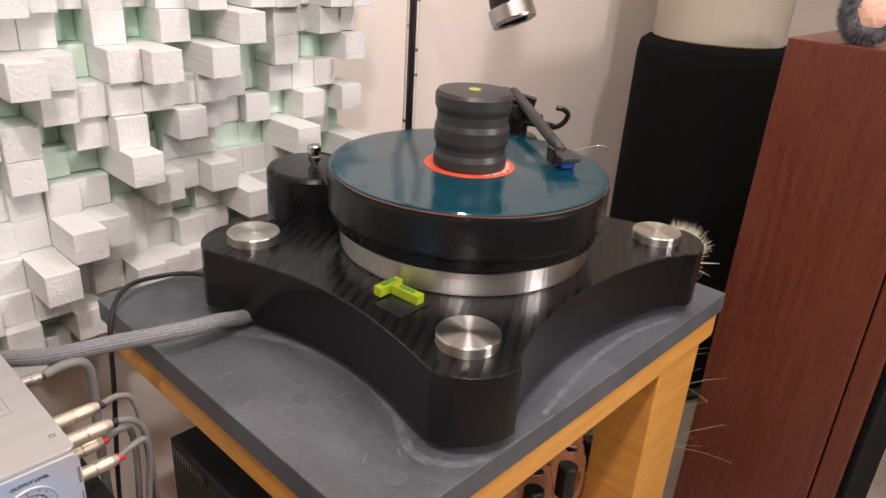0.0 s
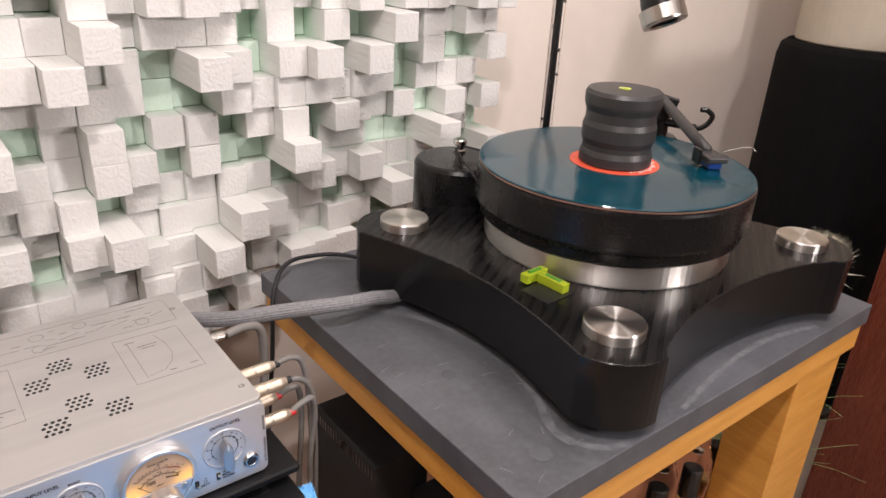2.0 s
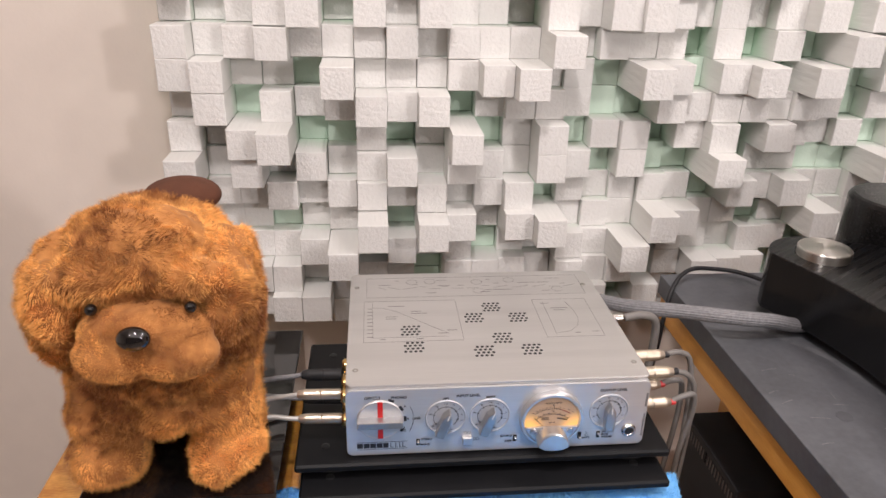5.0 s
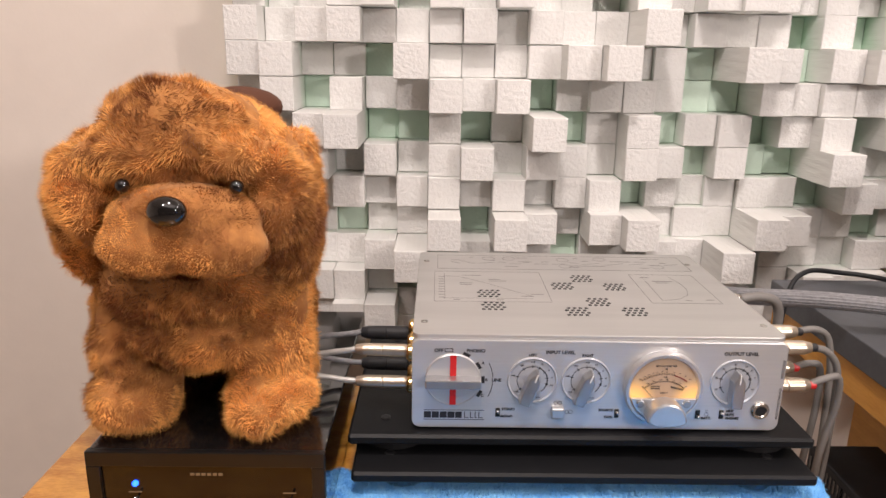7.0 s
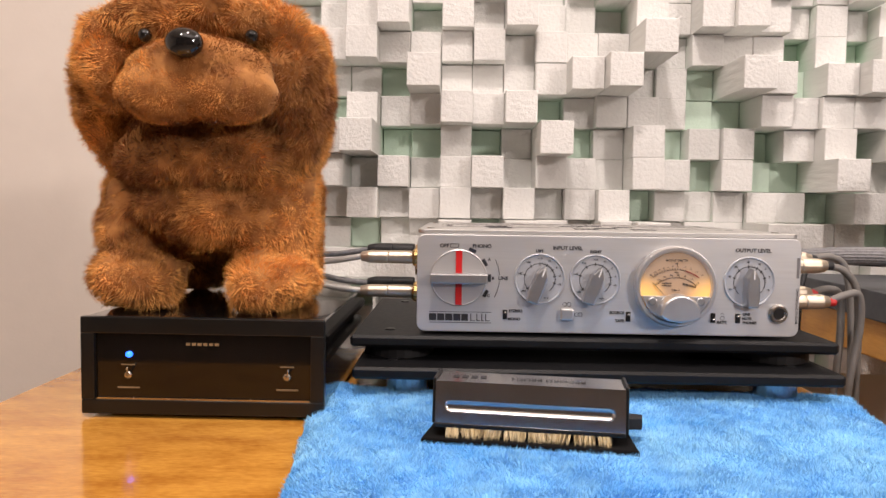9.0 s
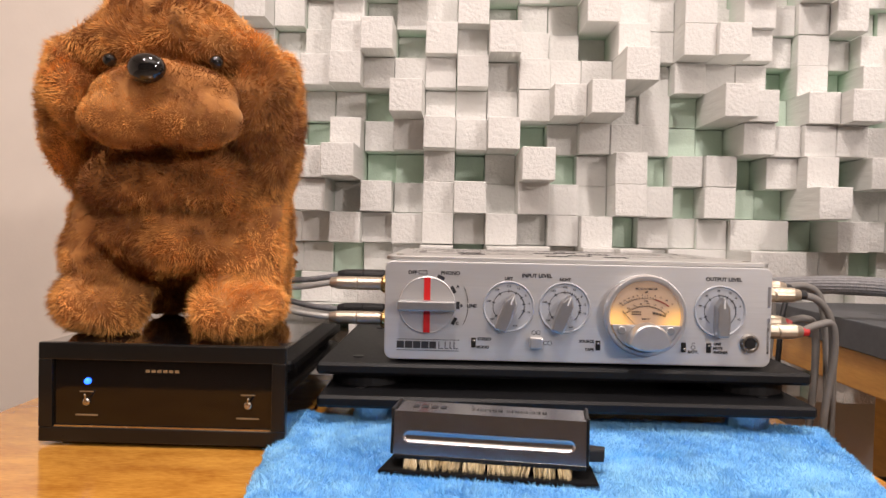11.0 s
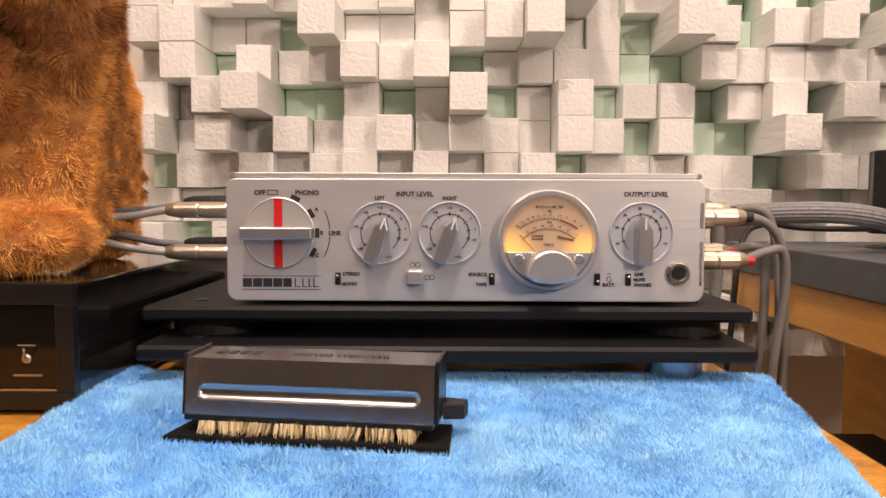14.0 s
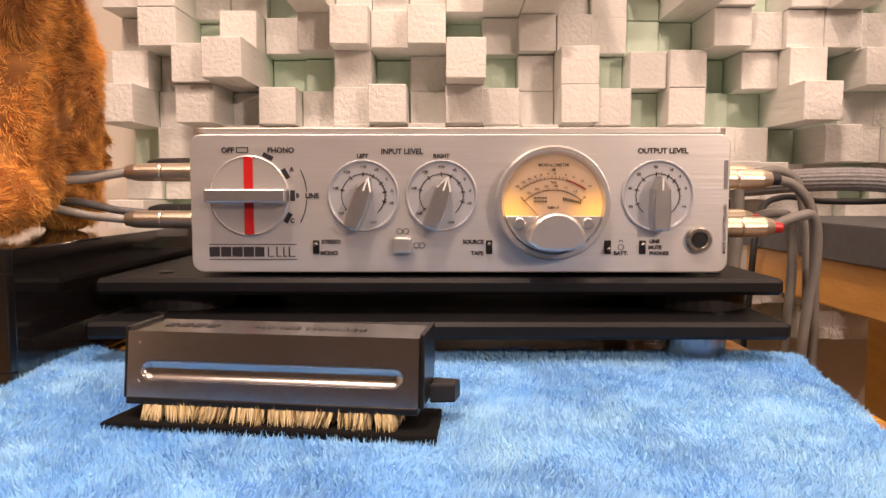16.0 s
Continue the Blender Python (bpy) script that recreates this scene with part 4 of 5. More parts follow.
brush = empty("record_brush", -0.0765, -0.136, 0.7512, "metal and black record cleaning brush with pale bristles", "brush", rz=-7.5)
bx = 0.0615
part("frame", mixed([box(-bx, -bx + 0.002, -0.003, 0.024, 0.012, 0.0405, 0.0006), box(bx - 0.002, bx, -0.003, 0.024, 0.012, 0.0405, 0.0006), box(-bx + 0.002, bx - 0.002, -0.0046, 0.0225, 0.0100, 0.0128, 0.0005)]), M["black_satin"], brush)
shell = part("shell", box(-bx + 0.002, bx - 0.002, -0.0010, 0.024, 0.0128, 0.039, 0.0010), M["mirror_steel"], brush, "polished steel shell")


def slot_ring(r, y):
    return [(0.0495 + r * math.cos(radians(a)), y, 0.0235 + r * math.sin(radians(a))) for a in range(-90, 91, 15)] + [(-0.0495 + r * math.cos(radians(a)), y, 0.0235 + r * math.sin(radians(a))) for a in range(90, 271, 15)]


bm = bmesh.new()
rim = [bm.verts.new(p) for p in slot_ring(0.0042, -0.004)]
edge = [bm.verts.new((x, -0.004, z)) for x, z in ((-bx + 0.002, 0.0128), (bx - 0.002, 0.0128), (bx - 0.002, 0.039), (-bx + 0.002, 0.039))]
loops = [bm.edges.new((v[k], v[(k + 1) % len(v)])) for v in (rim, edge) for k in range(len(v))]
bmesh.ops.triangle_fill(bm, use_beauty=True, use_dissolve=False, edges=loops, normal=(0, -1, 0))
for k in range(4):
    p, q = edge[k], edge[(k + 1) % 4]
    bm.faces.new((p, q, bm.verts.new(q.co + Vector((0, 0.004, 0))), bm.verts.new(p.co + Vector((0, 0.004, 0)))))
part("face_plate", bm, M["mirror_steel"], shell)
bm = bmesh.new()
rings = [[bm.verts.new(p) for p in slot_ring(0.0042 * math.cos(radians(a)), -0.004 + 0.0026 * math.sin(radians(a)))] for a in (0, 15, 30, 45, 60, 75, 86)]
for p, q in zip(rings, rings[1:]):
    for k in range(len(p)):
        bm.faces.new((p[k], p[(k + 1) % len(p)], q[(k + 1) % len(p)], q[k]))
bm.faces.new(rings[-1])
part("groove", bm, M["mirror_steel"], shell, "long rounded pressed groove", smooth=True)
for x in (-0.055, 0.055):
    for z in (0.019, 0.034):
        part("rivet", disc_y([(0.0009, 0.004), (0.0009, 0.0044)], 10), M["steel"], shell, at=(x, 0, z))
lettering("RECORD BRUSH", M["ink"], shell, (0.012, 0.010, 0.0394), 0.0065, (0, 0, 180), bold=0.0001)
part("printed_mark", mixed([box(-0.050 + k * 0.006, -0.046 + k * 0.006, 0.007, 0.013, 0.0390, 0.0393) for k in range(4)]), M["ink"], shell)
lean = Matrix.Translation((0, -0.0016, 0)) @ Matrix(((1, 0, 0, 0), (0, 1, 0.12, 0), (0, 0, 1, 0), (0, 0, 0, 1)))
for ob in [ob for ob in brush.children if ob.name.startswith("frame")] + [shell] + list(shell.children):
    ob.data.transform(ob.matrix_basis.inverted() @ lean @ ob.matrix_basis)
base = part("velvet_pad", prism([(-bx - 0.006, -0.010), (bx + 0.006, -0.010), (bx + 0.003, 0.026), (-bx - 0.003, 0.026)], 0.0, 0.004, 0.001), M["cloth"], brush, "black velvet pad")
for k in range(8):
    x0 = -bx + 0.004 + k * 0.0143 - (0 if k else 0.0)
    w = 0.0126 if 0 < k < 7 else 0.0070
    if k == 0:
        x0 += 0.006
    rr = np.random.default_rng(30 + k)
    p = np.c_[x0 + rr.random(900) * w, -0.0045 + rr.random(900) * 0.020, np.full(900, 0.0108)]
    ln = fibres(p, np.tile((0, -0.35, -1.0), (900, 1)), 0.0072, 0.0013, (0.25 * math.sin(k * 2.1), -0.1, 0.0), 50 + k, 0.09)
    t = new("bristle_tuft", blades_mesh("bristle_tuft", ln, M["bristle"]))
    t.parent = brush
    part("tuft_core", moved(box(x0 + 0.0004, x0 + w - 0.0012, 0.0005, 0.016, 0.0042, 0.0100, 0.0012), pose(0, 0, 0, 0, 0, 0)), M["bristle"], t)
part("handle", moved(prism([(0, -0.006), (0.010, -0.004), (0.011, 0.004), (0, 0.006)], 0, 0.008, 0.001), pose(bx, 0.018, 0.010)), M["black_matt"], brush, "black folding handle")


# ---- turntable table ----
table = empty("equipment_table", 0.657, 0.08, 0, "orange wooden equipment table with square legs and shelf", "table")
part("apron_front", box(-0.340, 0.350, -0.277, -0.255, 0.748, 0.789, 0.002), M["oak"], table)
part("apron_back", box(-0.340, 0.350, 0.255, 0.277, 0.748, 0.789, 0.002), M["oak"], table)
part("apron_side", box(-0.340, -0.318, -0.2545, 0.2545, 0.748, 0.789, 0.002), M["oak"], table)
part("apron_side", box(0.328, 0.350, -0.2545, 0.2545, 0.748, 0.789, 0.002), M["oak"], table)
for x0, x1, y0, y1 in ((-0.207, -0.107, 0.19, 0.274), (0.19, 0.315, -0.274, -0.19), (0.19, 0.315, 0.19, 0.274)):
    part("leg", box(x0, x1, y0, y1, 0, 0.747, 0.002), M["oak"], table)
part("support_block", box(-0.235, -0.13, -0.19, -0.055, 0.401, 0.684, 0.002), M["oak"], table)
part("shelf", box(-0.34, 0.34, -0.272, 0.272, 0.37, 0.40, 0.002), M["shelf"], table, "red-brown wooden shelf")

slab = tagged(part("stone_slab", box(-0.345, 0.357, -0.28, 0.28, 0, 0.0308, 0.0012), M["slate"], at=(0.657, 0.08, 0.7892)), "dark grey slate slab with pale scratches and a painted shadow rim on the wooden table", "slab")
rs = random.Random(6)


def scuff(points, width):
    """A painted shadow rim or a scratch on the stone, of uneven width."""
    bm = bmesh.new()
    pts = [Vector((x - 0.657, y - 0.08, 0.0311)) for x, y in points]
    line = []
    for i in range(len(pts) - 1):
        a, b, c, d = pts[max(i - 1, 0)], pts[i], pts[i + 1], pts[min(i + 2, len(pts) - 1)]
        line += [0.5 * ((2 * b) + (c - a) * u + (2 * a - 5 * b + 4 * c - d) * u * u + (3 * b - a - 3 * c + d) * u ** 3) for u in (0, 0.125, 0.25, 0.375, 0.5, 0.625, 0.75, 0.875)]
    last = None
    for i, p in enumerate(line[:-1]):
        way = (line[i + 1] - p).normalized()
        side = Vector((-way.y, way.x, 0)) * width * rs.uniform(0.55, 1.2)
        now = (bm.verts.new(p + side), bm.verts.new(p - side))
        if last:
            bm.faces.new((last[0], last[1], now[1], now[0]))
        last = now
    return bm


# pale bands where the plinth's shadow ends, painted onto the stone
part("scuff", scuff([(0.372, 0.235), (0.387, 0.191), (0.436, 0.116), (0.457, 0.02), (0.445, -0.068), (0.412, -0.140), (0.432, -0.182), (0.470, -0.197)], 0.0055), M["slate_shade_rim"], slab, "pale painted rim of the plinth's shadow")
part("scuff", scuff([(0.56, -0.192), (0.618, -0.180), (0.69, -0.168), (0.77, -0.164), (0.83, -0.173), (0.888, -0.187)], 0.0045), M["slate_shade_rim"], slab, "pale painted rim of the plinth's shadow")
for k in range(18):
    x, y, a, l = rs.uniform(0.32, 0.46), rs.uniform(-0.19, 0.1), rs.uniform(0, 3.1), rs.uniform(0.006, 0.025)
    part("scratch", scuff([(x, y), (x + l * math.cos(a) * 0.5, y + l * math.sin(a) * 0.5 + 0.001), (x + l * math.cos(a), y + l * math.sin(a))], 0.00035), M["slate_scratch"], slab)
for x, y, w in ((0.383, 0.004, 0.009), (0.376, -0.155, 0.012)):
    ring = [(w * (1 + 0.22 * noise.noise(Vector((math.cos(a) * 2, math.sin(a) * 2, w * 90)))) * math.cos(a), w * math.sin(a)) for a in [2 * math.pi * k / 28 for k in range(28)]]
    part("stain", prism(ring, 0.0309, 0.0312), M["slate_stain"], slab, "dark round stain", at=(x - 0.657, y - 0.08, 0))


# ---- turntable ----
def turntable():
    tt = empty("turntable", 0.68, 0.045, 0.82, "black turntable with lobed plinth, heavy platter and steel caps", "turntable")
    caps = [(-0.191, -0.180), (0.221, -0.169), (0.205, 0.181), (-0.216, 0.170)]
    R = 0.066
    outline = []
    spans = [(190, 275), (265, 350), (10, 95), (85, 170)]
    sags = [(0.046, 0.6), (0.05, 0.8), (0.05, 0.8), (0.036, 1.0)]
    for i, ((cx, cy), (a0, a1)) in enumerate(zip(caps, spans)):
        for k in range(13):
            a = radians(a0 + (a1 - a0) * k / 12)
            outline.append((cx + R * math.cos(a), cy + R * math.sin(a)))
        jx, jy = caps[(i + 1) % 4]
        b0 = radians(spans[(i + 1) % 4][0])
        s, e = Vector(outline[-1]), Vector((jx + R * math.cos(b0), jy + R * math.sin(b0)))
        inward = Vector((-(e - s).y, (e - s).x)).normalized()
        for k in range(1, 28):
            u = k / 28
            outline.append(tuple(s.lerp(e, u) + inward * sags[i][0] * math.sin(math.pi * u) ** sags[i][1]))
    pl = part("plinth", prism(outline, 0.015, 0.095, 0.0015), M["plinth"], tt, "black satin plinth with concave sides")
    for cx, cy in caps:
        part("foot_cap", lathe([(0.0335, 0.095), (0.0335, 0.1060), (0.0325, 0.1075), (0.001, 0.1077)], 64), M["spun_steel"], tt, "round spun steel cap", at=(cx, cy, 0))
        part("foot", lathe([(0.03, 0.0), (0.032, 0.003), (0.032, 0.015)], 32), M["black_matt"], tt, at=(cx, cy, 0))
    part("sub_platter", lathe([(0.164, 0.0955), (0.165, 0.098), (0.165, 0.124), (0.150, 0.126)], 128), M["ring_steel"], tt, "bright turned steel sub-platter", smooth=False)
    part("platter", lathe([(0.152, 0.126), (0.168, 0.127), (0.1735, 0.130), (0.1740, 0.142), (0.1765, 0.1435), (0.1795, 0.146), (0.1805, 0.150), (0.1805, 0.192), (0.1795, 0.1955), (0.1765, 0.1965), (0.174, 0.1965)], 128), M["platter"], tt, "heavy black satin platter")
    part("mat_ring", lathe([(0.1770, 0.1965), (0.1782, 0.1972), (0.1782, 0.1985), (0.1765, 0.1990)], 128), M["copper_pale"], tt, "thin copper mat edge")
    return tt


tt = turntable()
rec = empty("record", 0.68, 0.045, 1.0192, "translucent blue-green vinyl record with a red label", "record")
prof = [(0.1775, 0.0), (0.1785, 0.001), (0.1775, 0.0022), (0.172, 0.0024)]
rr = 0.171
while rr > 0.066:
    prof += [(rr, 0.00232), (rr - 0.0009, 0.0024)]
    rr -= 0.0018
prof += [(0.0645, 0.0022), (0.001, 0.0022)]
part("disc", lathe(prof, 160), M["vinyl"], rec)
lab = part("label", lathe([(0.0585, 0.0024), (0.0585, 0.0027)], 64), M["label_red"], rec, "orange-red paper label")
part("printed_mark", moved(mixed([tick(a, 0.0475, 0.0500 + 0.0018 * ((a // 7) % 3), 0.0022) for a in range(90, 270, 7)]), pose(0, 0, 0.0029, -90, 0, 60)), M["paper"], lab)
clamp = empty("record_clamp", 0.68, 0.045, 1.0220, "dark grey waisted record clamp weight", "record clamp")
part("body", lathe([(0.044, 0.0), (0.047, 0.002), (0.047, 0.013), (0.0445, 0.020), (0.0445, 0.026), (0.0475, 0.034), (0.0475, 0.050), (0.0450, 0.057), (0.0450, 0.068), (0.0480, 0.076), (0.0485, 0.079), (0.0485, 0.090), (0.0455, 0.095), (0.001, 0.0955)], 64), M["clamp"], clamp, smooth=False)
part("bubble_level", lathe([(0.008, 0.0955), (0.008, 0.0962), (0.001, 0.0966)], 24), M["lime"], clamp, "lime green bubble level")

# spirit level on the plinth
lv = empty("spirit_level", 0.500, -0.022, 0.9155, "small lime green acrylic cross spirit level", "spirit level")
part("base_plate", moved(box(-0.022, 0.022, -0.022, 0.020, 0, 0.0012, 0.0003), pose(-0.010, -0.012, 0, 0, 0, 4)), M["black"], lv)
for x, y, half, a in ((-0.001, 0.018, 0.018, 4), (0.004, -0.0085, 0.0195, 94)):
    block = part("vial_block", moved(box(-half, half, -0.0058, 0.0058, 0.0012, 0.0125, 0.0008), pose(x, y, 0, 0, 0, a)), M["lime"], lv, "lime green acrylic vial block")
    part("vial", moved(tube([(-half * 0.55, 0, 0.0120), (half * 0.55, 0, 0.0120)], 0.0026, 10, 2), pose(x, y, 0, 0, 0, a)), M["vial_green"], block, "dark green vial")

motor = empty("motor_pod", 0.614, 0.286, 0.82, "round black motor pod with a chrome pulley", "motor")
part("base", lathe([(0.062, 0.0), (0.064, 0.001), (0.064, 0.05), (0.060, 0.052)], 64), M["steel"], motor, "steel motor base")
part("body", lathe([(0.066, 0.052), (0.069, 0.054), (0.069, 0.143), (0.066, 0.148), (0.062, 0.150), (0.001, 0.150)], 64), M["platter"], motor)
part("pulley", lathe([(0.006, 0.150), (0.006, 0.156), (0.0095, 0.157), (0.0095, 0.163), (0.0075, 0.165), (0.0075, 0.170), (0.0105, 0.172), (0.0105, 0.178), (0.008, 0.180), (0.001, 0.180)], 32), M["chrome"], motor, "chrome stepped pulley")
belt = tagged(part("drive_belt", mixed([tube([(0.6045, 0.286, 0.987), (0.5025, 0.045, 0.962)], 0.0016, 8, 2), tube([(0.6235, 0.286, 0.987), (0.72, 0.2215, 0.962)], 0.0016, 8, 2)]), M["black_matt"]), "thin black rubber drive belt", "belt")

# tonearm
arm = empty("tonearm", 0.905, 0.145, 0.915, "black tonearm with an angled headshell and blue cartridge", "tonearm")
part("arm_base", lathe([(0.034, 0.0), (0.036, 0.002), (0.036, 0.085), (0.03, 0.09), (0.018, 0.092), (0.018, 0.128)], 40), M["black_satin"], arm)
part("bearing_block", mixed([box(-0.022, 0.02, -0.016, 0.022, 0.118, 0.140, 0.003), moved(box(-0.004, 0.004, -0.014, 0.016, 0, 0.020, 0.002), pose(0.010, -0.006, 0.132, 12, 0, 35)), moved(box(-0.004, 0.004, -0.014, 0.016, 0, 0.018, 0.002), pose(-0.016, 0.012, 0.132, 12, 0, 35))]), M["black_satin"], arm)
tube_end = Vector((-0.122, -0.168, 0.125))
part("arm_tube", tube([(0.016, 0.026, 0.150), (0, 0, 0.148), tuple(tube_end)], 0.0078, 16, 4), M["clamp"], arm, smooth=True)
part("counterweight", moved(lathe([(0.018, 0), (0.020, 0.003), (0.020, 0.026), (0.018, 0.029)], 32), pose(0.03, 0.045, 0.128, -88, 0, -35)), M["black_satin"], arm)
part("headshell", moved(box(-0.014, 0.014, -0.024, 0.016, -0.004, 0.004, 0.002), pose(*(tube_end + Vector((-0.006, -0.010, -0.004))), 0, 0, -30)), M["clamp"], arm)
part("side_plate", moved(box(-0.002, 0.002, -0.010, 0.010, -0.010, 0.010, 0.001), pose(*(tube_end + Vector((-0.020, 0.0, -0.004))), 0, 0, -30)), M["black_satin"], arm)
part("finger_lift", tube([tube_end + Vector((0.010, -0.016, 0)), tube_end + Vector((0.028, -0.026, 0.005)), tube_end + Vector((0.040, -0.038, 0.008)), tube_end + Vector((0.046, -0.044, 0.003))], 0.0007, 8), M["steel"], arm, smooth=True)
part("cartridge", moved(prism([(-0.009, -0.012), (0.009, -0.012), (0.010, 0.010), (-0.010, 0.010)], -0.013, -0.003, 0.002), pose(*(tube_end + Vector((-0.007, -0.014, -0.005))), 0, 0, -30)), M["blue_acrylic"], arm, "translucent blue cartridge")
part("stylus", moved(lathe([(0.0003, -0.016), (0.0012, -0.010)], 8), pose(*(tube_end + Vector((-0.010, -0.022, -0.003))))), M["steel"], arm)
part("rest_bar", tube([(-0.004, 0.004, 0.112), (0.003, -0.032, 0.114), (0.001, -0.067, 0.116)], 0.006, 10), M["black_satin"], arm)
part("rest_hook", tube([(-0.001, -0.062, 0.114), (0.001, -0.076, 0.118), (0.007, -0.084, 0.126), (0.009, -0.088, 0.138), (0.003, -0.082, 0.146), (-0.005, -0.076, 0.147)], 0.004, 8), M["black_satin"], arm, "curved arm rest hook")
part("lift_knob", lathe([(0.009, 0.118), (0.010, 0.120), (0.010, 0.127), (0.008, 0.129)], 20), M["black_satin"], arm, at=(0.001, -0.037, 0))

# lamp on its pole
lamp = empty("reading_lamp", 0.858, 0.342, 0.82, "small spot lamp on a thin black pole", "lamp")
part("base", lathe([(0.03, 0), (0.03, 0.006), (0.008, 0.010)], 32), M["black_satin"], lamp)
part("pole", lathe([(0.0055, 0.008), (0.0055, 0.62)], 16), M["black_satin"], lamp)
part("sleeve", lathe([(0.0105, 0.10), (0.0105, 0.60)], 16, caps=False), M["film"], lamp, "loose clear plastic wrap").visible_shadow = False
rng = random.Random(9)
for k in range(12):
    a = rng.uniform(0, 6.28)
    part("clip_bead", moved(lathe([(0.001, -0.003), (0.0032, -0.001), (0.0032, 0.001), (0.001, 0.003)], 10), pose(0.0085 * math.cos(a), 0.0085 * math.sin(a), 0.13 + 0.04 * k)), M["chrome"], lamp)
part("arm", tube([(0, 0, 0.61), (0.0, -0.02, 0.635), (-0.022, -0.10, 0.59), (-0.049, -0.182, 0.488)], 0.006, 12), M["black_satin"], lamp, smooth=True)
axis = Matrix.Translation((-0.046, -0.246, 0.366)) @ Vector((-0.023, 0.471, 0.882)).to_track_quat("Z", "Y").to_matrix().to_4x4()
head = part("head", moved(lathe([(0.026, 0.022), (0.0265, 0.030), (0.022, 0.06), (0.014, 0.11), (0.009, 0.135)], 40), axis), M["black_satin"], lamp, "black conical lamp head", smooth=False)
part("ring", moved(lathe([(0.020, 0.002), (0.022, 0.0), (0.0305, 0.0), (0.0315, 0.003), (0.0315, 0.022), (0.0265, 0.024)], 48, caps=False), axis), M["steel"], head, "brushed steel lamp ring")
part("lens", moved(lathe([(0.021, 0.004), (0.021, 0.008)], 32), axis), M["black"], head, "unlit dark lens")

# ---- under the table ----
ps = empty("power_supply", 0.392, 0.19, 0.40, "black metal power supply box with side vents", "power supply")
part("case", box(-0.042, 0.048, -0.085, 0.085, 0.004, 0.222, 0.002), M["black_matt"], ps)
for k in range(20):
    part("vent_slot", box(-0.0426, -0.042, -0.078 + k * 0.008, -0.074 + k * 0.008, 0.195, 0.212), M["gloss"], ps)
for x in (-0.03, 0.035):
    for y in (-0.07, 0.07):
        part("foot", lathe([(0.007, 0), (0.007, 0.004)], 12), M["black_matt"], ps, at=(x, y, 0))
small = empty("power_supply", 0.455, 0.05, 0.40, "second black box with a round socket", "power supply")
part("case", box(-0.045, 0.06, -0.06, 0.05, 0, 0.16, 0.002), M["black_matt"], small)
part("socket", lathe([(0.017, 0.16), (0.017, 0.178), (0.012, 0.180), (0.011, 0.166)], 28, caps=False), M["steel"], small, "round metal socket", at=(0.0, -0.01, 0))

amp = empty("valve_amplifier", 0.80, 0.0, 0.40, "valve amplifier with a copper chassis and glass valves", "amplifier")
part("chassis", box(-0.16, 0.185, -0.15, 0.2, 0.0, 0.06, 0.004), M["copper"], amp)
valve_at = ((0.075, -0.095), (-0.005, -0.105), (0.10, 0.0), (-0.085, -0.1))
for vx, vy in valve_at:
    v = part("valve", lathe([(0.020, 0.060), (0.021, 0.064), (0.021, 0.085), (0.018, 0.088)], 28), M["brass"], amp, "glass valve in a brass socket", at=(vx, vy, 0))
    part("glass", lathe([(0.017, 0.086), (0.024, 0.105), (0.0265, 0.13), (0.0265, 0.165), (0.021, 0.188), (0.017, 0.198), (0.016, 0.21), (0.010, 0.221), (0.001, 0.224)], 28), M["glass"], v, "clear glass bulb").visible_shadow = False
    part("anode", lathe([(0.012, 0.10), (0.0145, 0.102), (0.0145, 0.155), (0.012, 0.157)], 14), M["black_satin"], v)
    part("getter", lathe([(0.002, 0.186), (0.009, 0.188), (0.009, 0.1895), (0.002, 0.190)], 18), M["chrome"], v)

# ---- right side of the room ----
cab = empty("speaker_cabinet", 1.56, -0.285, 0, "tall dark red mahogany speaker cabinet", "speaker")
part("body", box(-0.251, 0.25, -0.062, 0.185, 0.02, 1.166, 0.002), M["mahogany"], cab)
part("plinth", box(-0.255, 0.255, -0.12, 0.19, 0, 0.02, 0.002), M["black"], cab)
part("front_baffle", box(-0.249, 0.249, -0.105, -0.0645, 0.03, 1.16, 0.003), M["mahogany"], cab)
part("grille", box(-0.235, 0.235, -0.118, -0.1055, 0.05, 1.14, 0.004), M["cloth"], cab)

ball = bmesh.new()
bmesh.ops.create_icosphere(ball, subdivisions=4, radius=1)
for v in ball.verts:
    v.co = Vector((v.co.x * 0.042, v.co.y * 0.042, v.co.z * 0.05)) * (1 + 0.05 * noise.noise(v.co * 4))
me_ball = bpy.data.meshes.new("plush_ball")
pv = np.random.default_rng(12).normal(0, 1, (9000, 3))
pv /= np.linalg.norm(pv, axis=1)[:, None]
face_way = np.array((-0.86, -0.45, 0.12))
face_way /= np.linalg.norm(face_way)
bare = pv @ face_way < 0.80
hp = pv[bare] * np.array((0.042, 0.042, 0.05))
hair = blades_mesh("fur", fibres(hp, pv[bare], 0.009, 0.001, (0, 0, -0.2), 13, 0.5), M["grey_fur"])
ball.faces.ensure_lookup_table()
for f in ball.faces:
    c = f.calc_center_median().normalized()
    f.material_index = 1 if c.dot(Vector(face_way)) > 0.80 else 0
ball.from_mesh(hair)
ball.to_mesh(me_ball)
ball.free()
me_ball.materials.append(M["grey_fur"])
me_ball.materials.append(M["pink_felt"])
toy = new("plush_toy", me_ball)
toy.matrix_world = pose(1.356, -0.200, 1.2165)
tagged(toy, "small grey furry plush toy with a pale felt patch", "soft toy")

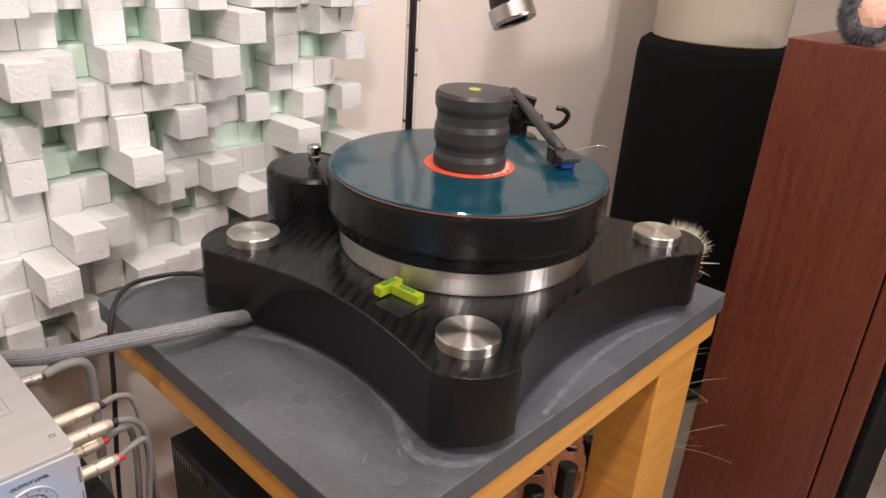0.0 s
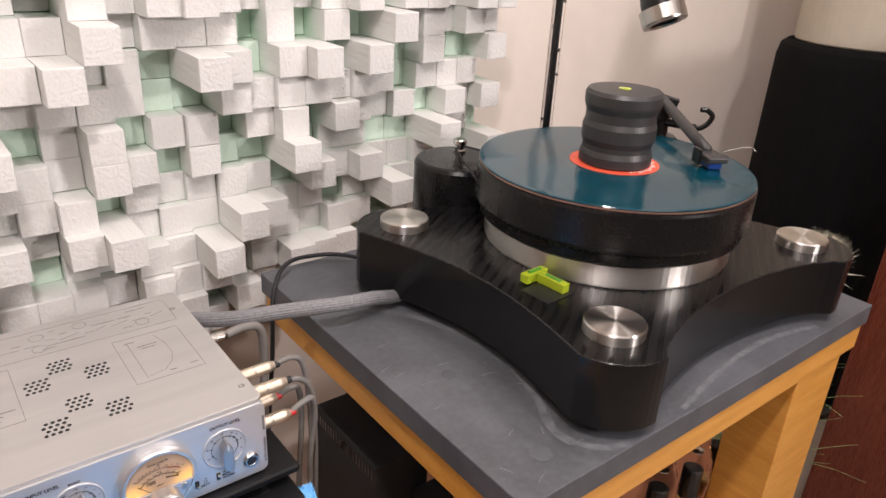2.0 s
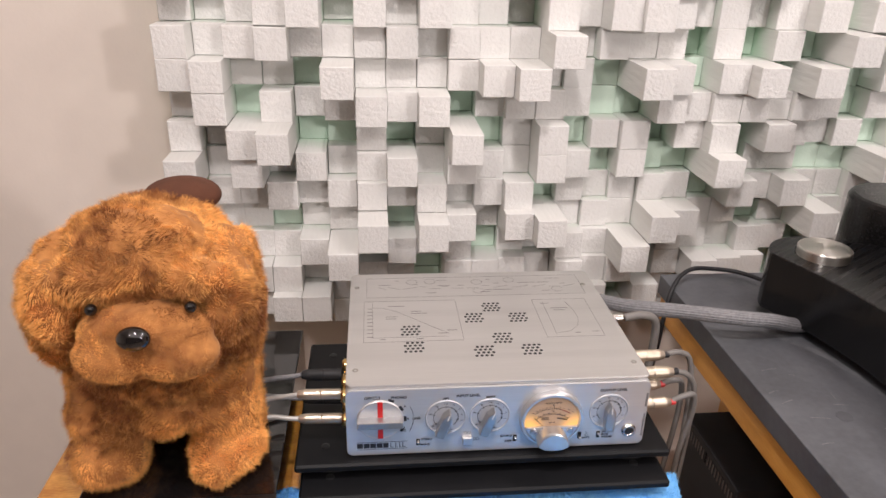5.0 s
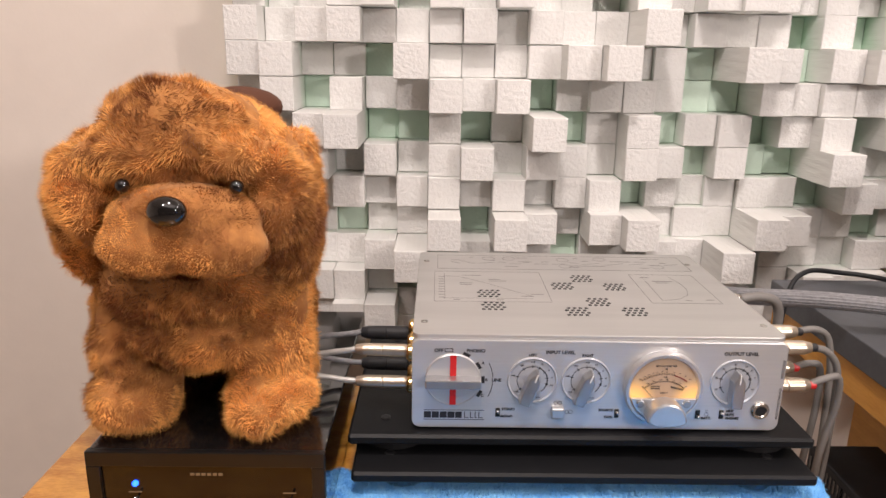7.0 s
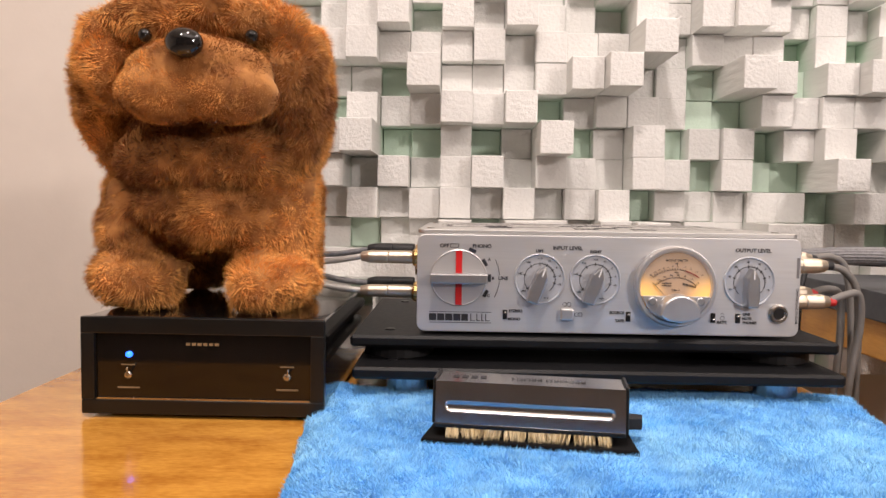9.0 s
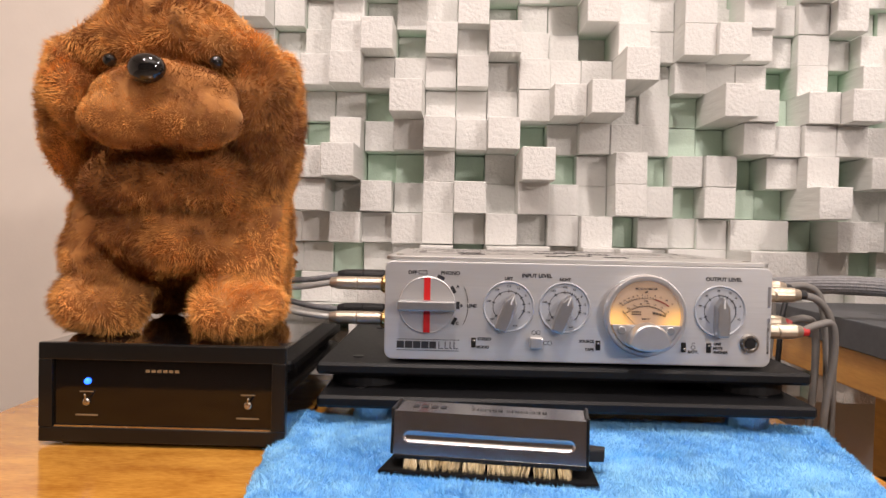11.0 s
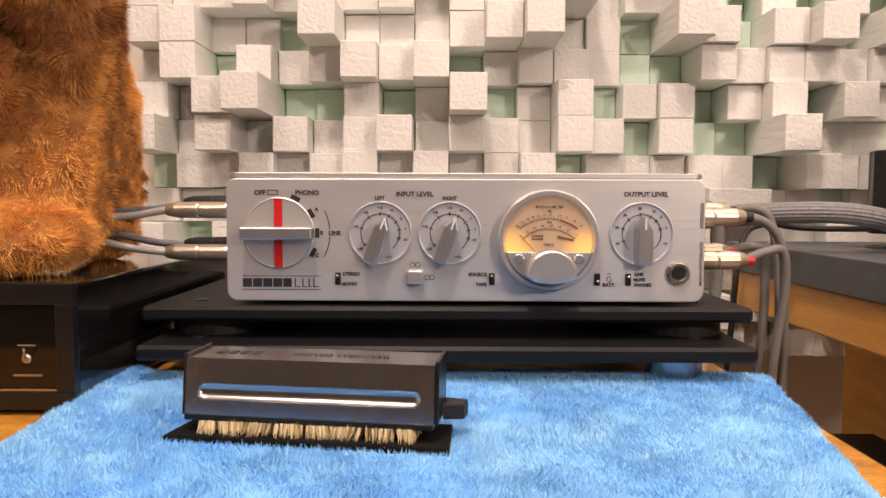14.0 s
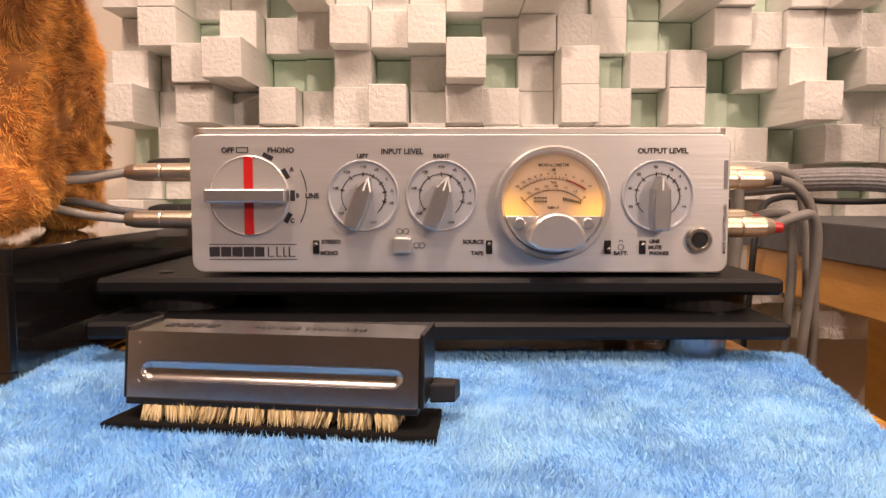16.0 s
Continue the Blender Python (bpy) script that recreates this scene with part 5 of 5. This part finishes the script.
col = empty("column_speaker", 2.03, 0.325, 0, "tall black cloth-covered column on a round base", "speaker")
part("base", lathe([(0.225, 0.0), (0.23, 0.006), (0.23, 0.02), (0.215, 0.03)], 64), M["black"], col)
part("body", lathe([(0.205, 0.03), (0.21, 0.05), (0.211, 1.02), (0.205, 1.05), (0.19, 1.062), (0.001, 1.064)], 64), M["cloth"], col)
cover = tagged(part("drum_cover", lathe([(0.172, 0.0), (0.176, 0.004), (0.176, 0.60), (0.17, 0.61)], 64), M["shade"], at=(2.03, 0.325, 1.0642)), "beige cloth drum standing on the black column", "lampshade")

# pale bristle brush and grass behind the table
fan = empty("bristle_fan", 1.185, -0.045, -0.0, "upright round brush with ivory bristles on a stick", "brush")
part("stick", lathe([(0.03, 0), (0.03, 0.01), (0.006, 0.014), (0.006, 0.76)], 14), M["black_satin"], fan)
pr = np.random.default_rng(17)
ang = pr.uniform(-0.7, 3.8, 2200)
org = np.c_[0.012 * np.cos(ang), pr.normal(0, 0.012, 2200), 0.772 + 0.02 * np.sin(ang)]
wayv = np.c_[np.cos(ang), pr.normal(0, 0.3, 2200), np.sin(ang)]
bf = new("bristles", blades_mesh("bristles", fibres(org, wayv / np.linalg.norm(wayv, axis=1)[:, None], 0.040, 0.0022, (0, 0, 0), 18, 0.07), M["ivory"]))
bf.parent = fan
part("core", moved(lathe([(0.001, -0.02), (0.022, -0.012), (0.022, 0.012), (0.001, 0.02)], 20), pose(0, 0, 0.772, 90, 0, 0)), M["ivory"], fan)

grass = empty("potted_grass", 1.13, 0.08, 0.0, "potted grass plant with long thin green blades", "plant")
part("pot", lathe([(0.06, 0.0), (0.075, 0.10), (0.08, 0.19), (0.074, 0.19), (0.068, 0.16)], 32), M["black_satin"], grass)
gr = random.Random(21)
for k in range(80):
    a, l = gr.uniform(-2.6, 0.9), gr.uniform(0.25, 0.66)
    out, lift = gr.uniform(0.10, 0.34), l
    p0 = Vector((gr.uniform(-0.04, 0.04), gr.uniform(-0.04, 0.04), 0.16))
    p1 = p0 + Vector((math.cos(a) * out * 0.35, math.sin(a) * out * 0.35, lift * 0.7))
    p2 = p0 + Vector((math.cos(a) * out, math.sin(a) * out, lift * gr.uniform(0.55, 0.9)))
    bm = bmesh.new()
    pa, pb = [], []
    side = Vector((-math.sin(a), math.cos(a), 0))
    for i in range(9):
        u = i / 8
        q = p0.lerp(p1, u).lerp(p1.lerp(p2, u), u)
        w = 0.0022 * (1 - u * 0.85)
        pa.append(bm.verts.new(q + side * w))
        pb.append(bm.verts.new(q - side * w))
    for i in range(8):
        bm.faces.new((pa[i], pa[i + 1], pb[i + 1], pb[i]))
    part("blade", bm, M["grass"], grass)


# ---- sound diffuser on the wall ----
PITCH, COL0, ROW0, DEEP, STEP = 0.047, -0.432, 0.648, 0.58, 0.01
# relief of the panel from the top row down, in steps of 1 cm (a is 10, g is 16); a dot leaves the depth to chance
RELIEF = (
    "............................",
    "............................",
    "............................",
    "............................",
    "............................",
    "535ac1a6b541b6bc84636a2.....",
    "a69b77895877g476606072d48486",
    "ab442f6668dg453fb3ad2d328229",
    "5b2958c9c1577532a89978626660",
    "84dg12814g25b37817a1a6463948",
    "d5c4959c5b85b83832e24433e64.",
    ".66968a8b68a3645652a6a44....",
    ".44346g3gc5cf565eb5524d.....",
    "..66ag1a6835497f465476......",
    "..aa......9..a894..a........",
    "...cc.........a2a...........",
    "............................",
)
panel = empty("sound_diffuser", 0.27, 0.62, 1.0, "white foam sound diffuser of square blocks at uneven depths", "acoustic panel")
ROWS_N, COLS_N = len(RELIEF), 28
part("backing", box(COL0 - 0.27, COL0 + COLS_N * PITCH - 0.27, 0.0, 0.0195, ROW0 - 1.0, ROW0 + ROWS_N * PITCH - 1.0), M["foam_green"], panel, "pale green foam backing")


def foam_block(depth, w):
    """A square foam bar with a hot-wire cut front, slightly soft at the rim."""
    bm = box(-w / 2, w / 2, -depth, 0, -w / 2, w / 2)
    front = [e for e in bm.edges if all(v.co.y < -depth + 1e-6 for v in e.verts)]
    bmesh.ops.bevel(bm, geom=front, offset=0.0009, segments=1, affect="EDGES")
    for f in bm.faces:
        f.material_index = 0 if f.calc_center_median().y < -depth + 0.0006 else 1
    return bm


rng = random.Random(4)
shared, far_blocks = {}, []
for r in range(ROWS_N):
    for c in range(COLS_N):
        ch = RELIEF[ROWS_N - 1 - r][c]
        d = int(ch, 17) if ch != "." else rng.choice((1, 2, 3, 4, 5, 6, 8, 9, 11))
        depth = 0.62 - (DEEP - STEP * d)
        x, z = COL0 + (c + 0.5) * PITCH - 0.27 + rng.uniform(-1, 1) * 0.0006, ROW0 + (r + 0.5) * PITCH - 1.0 + rng.uniform(-1, 1) * 0.0006
        turn = rng.uniform(-0.5, 0.5)
        if 1 <= r <= 10:
            if d not in shared:
                me = mesh(foam_block(depth, PITCH - 0.0007), "block", M["foam"] if d > 3 else M["foam_raw"])
                me.materials.append(M["foam_side"])
                shared[d] = me
            ob = new("block", shared[d])
            ob.parent = panel
            ob.matrix_basis = pose(x, 0, z, 0, turn, 0)
        else:
            far_blocks.append(moved(foam_block(depth, PITCH - 0.0007), pose(x, 0, z, 0, turn, 0)))
rest_bm = mixed(far_blocks)
ob = part("outer_block", rest_bm, M["foam"], panel, "outer rows of the same foam blocks")
ob.data.materials.append(M["foam_side"])
tagged(ob, kind="stuff")
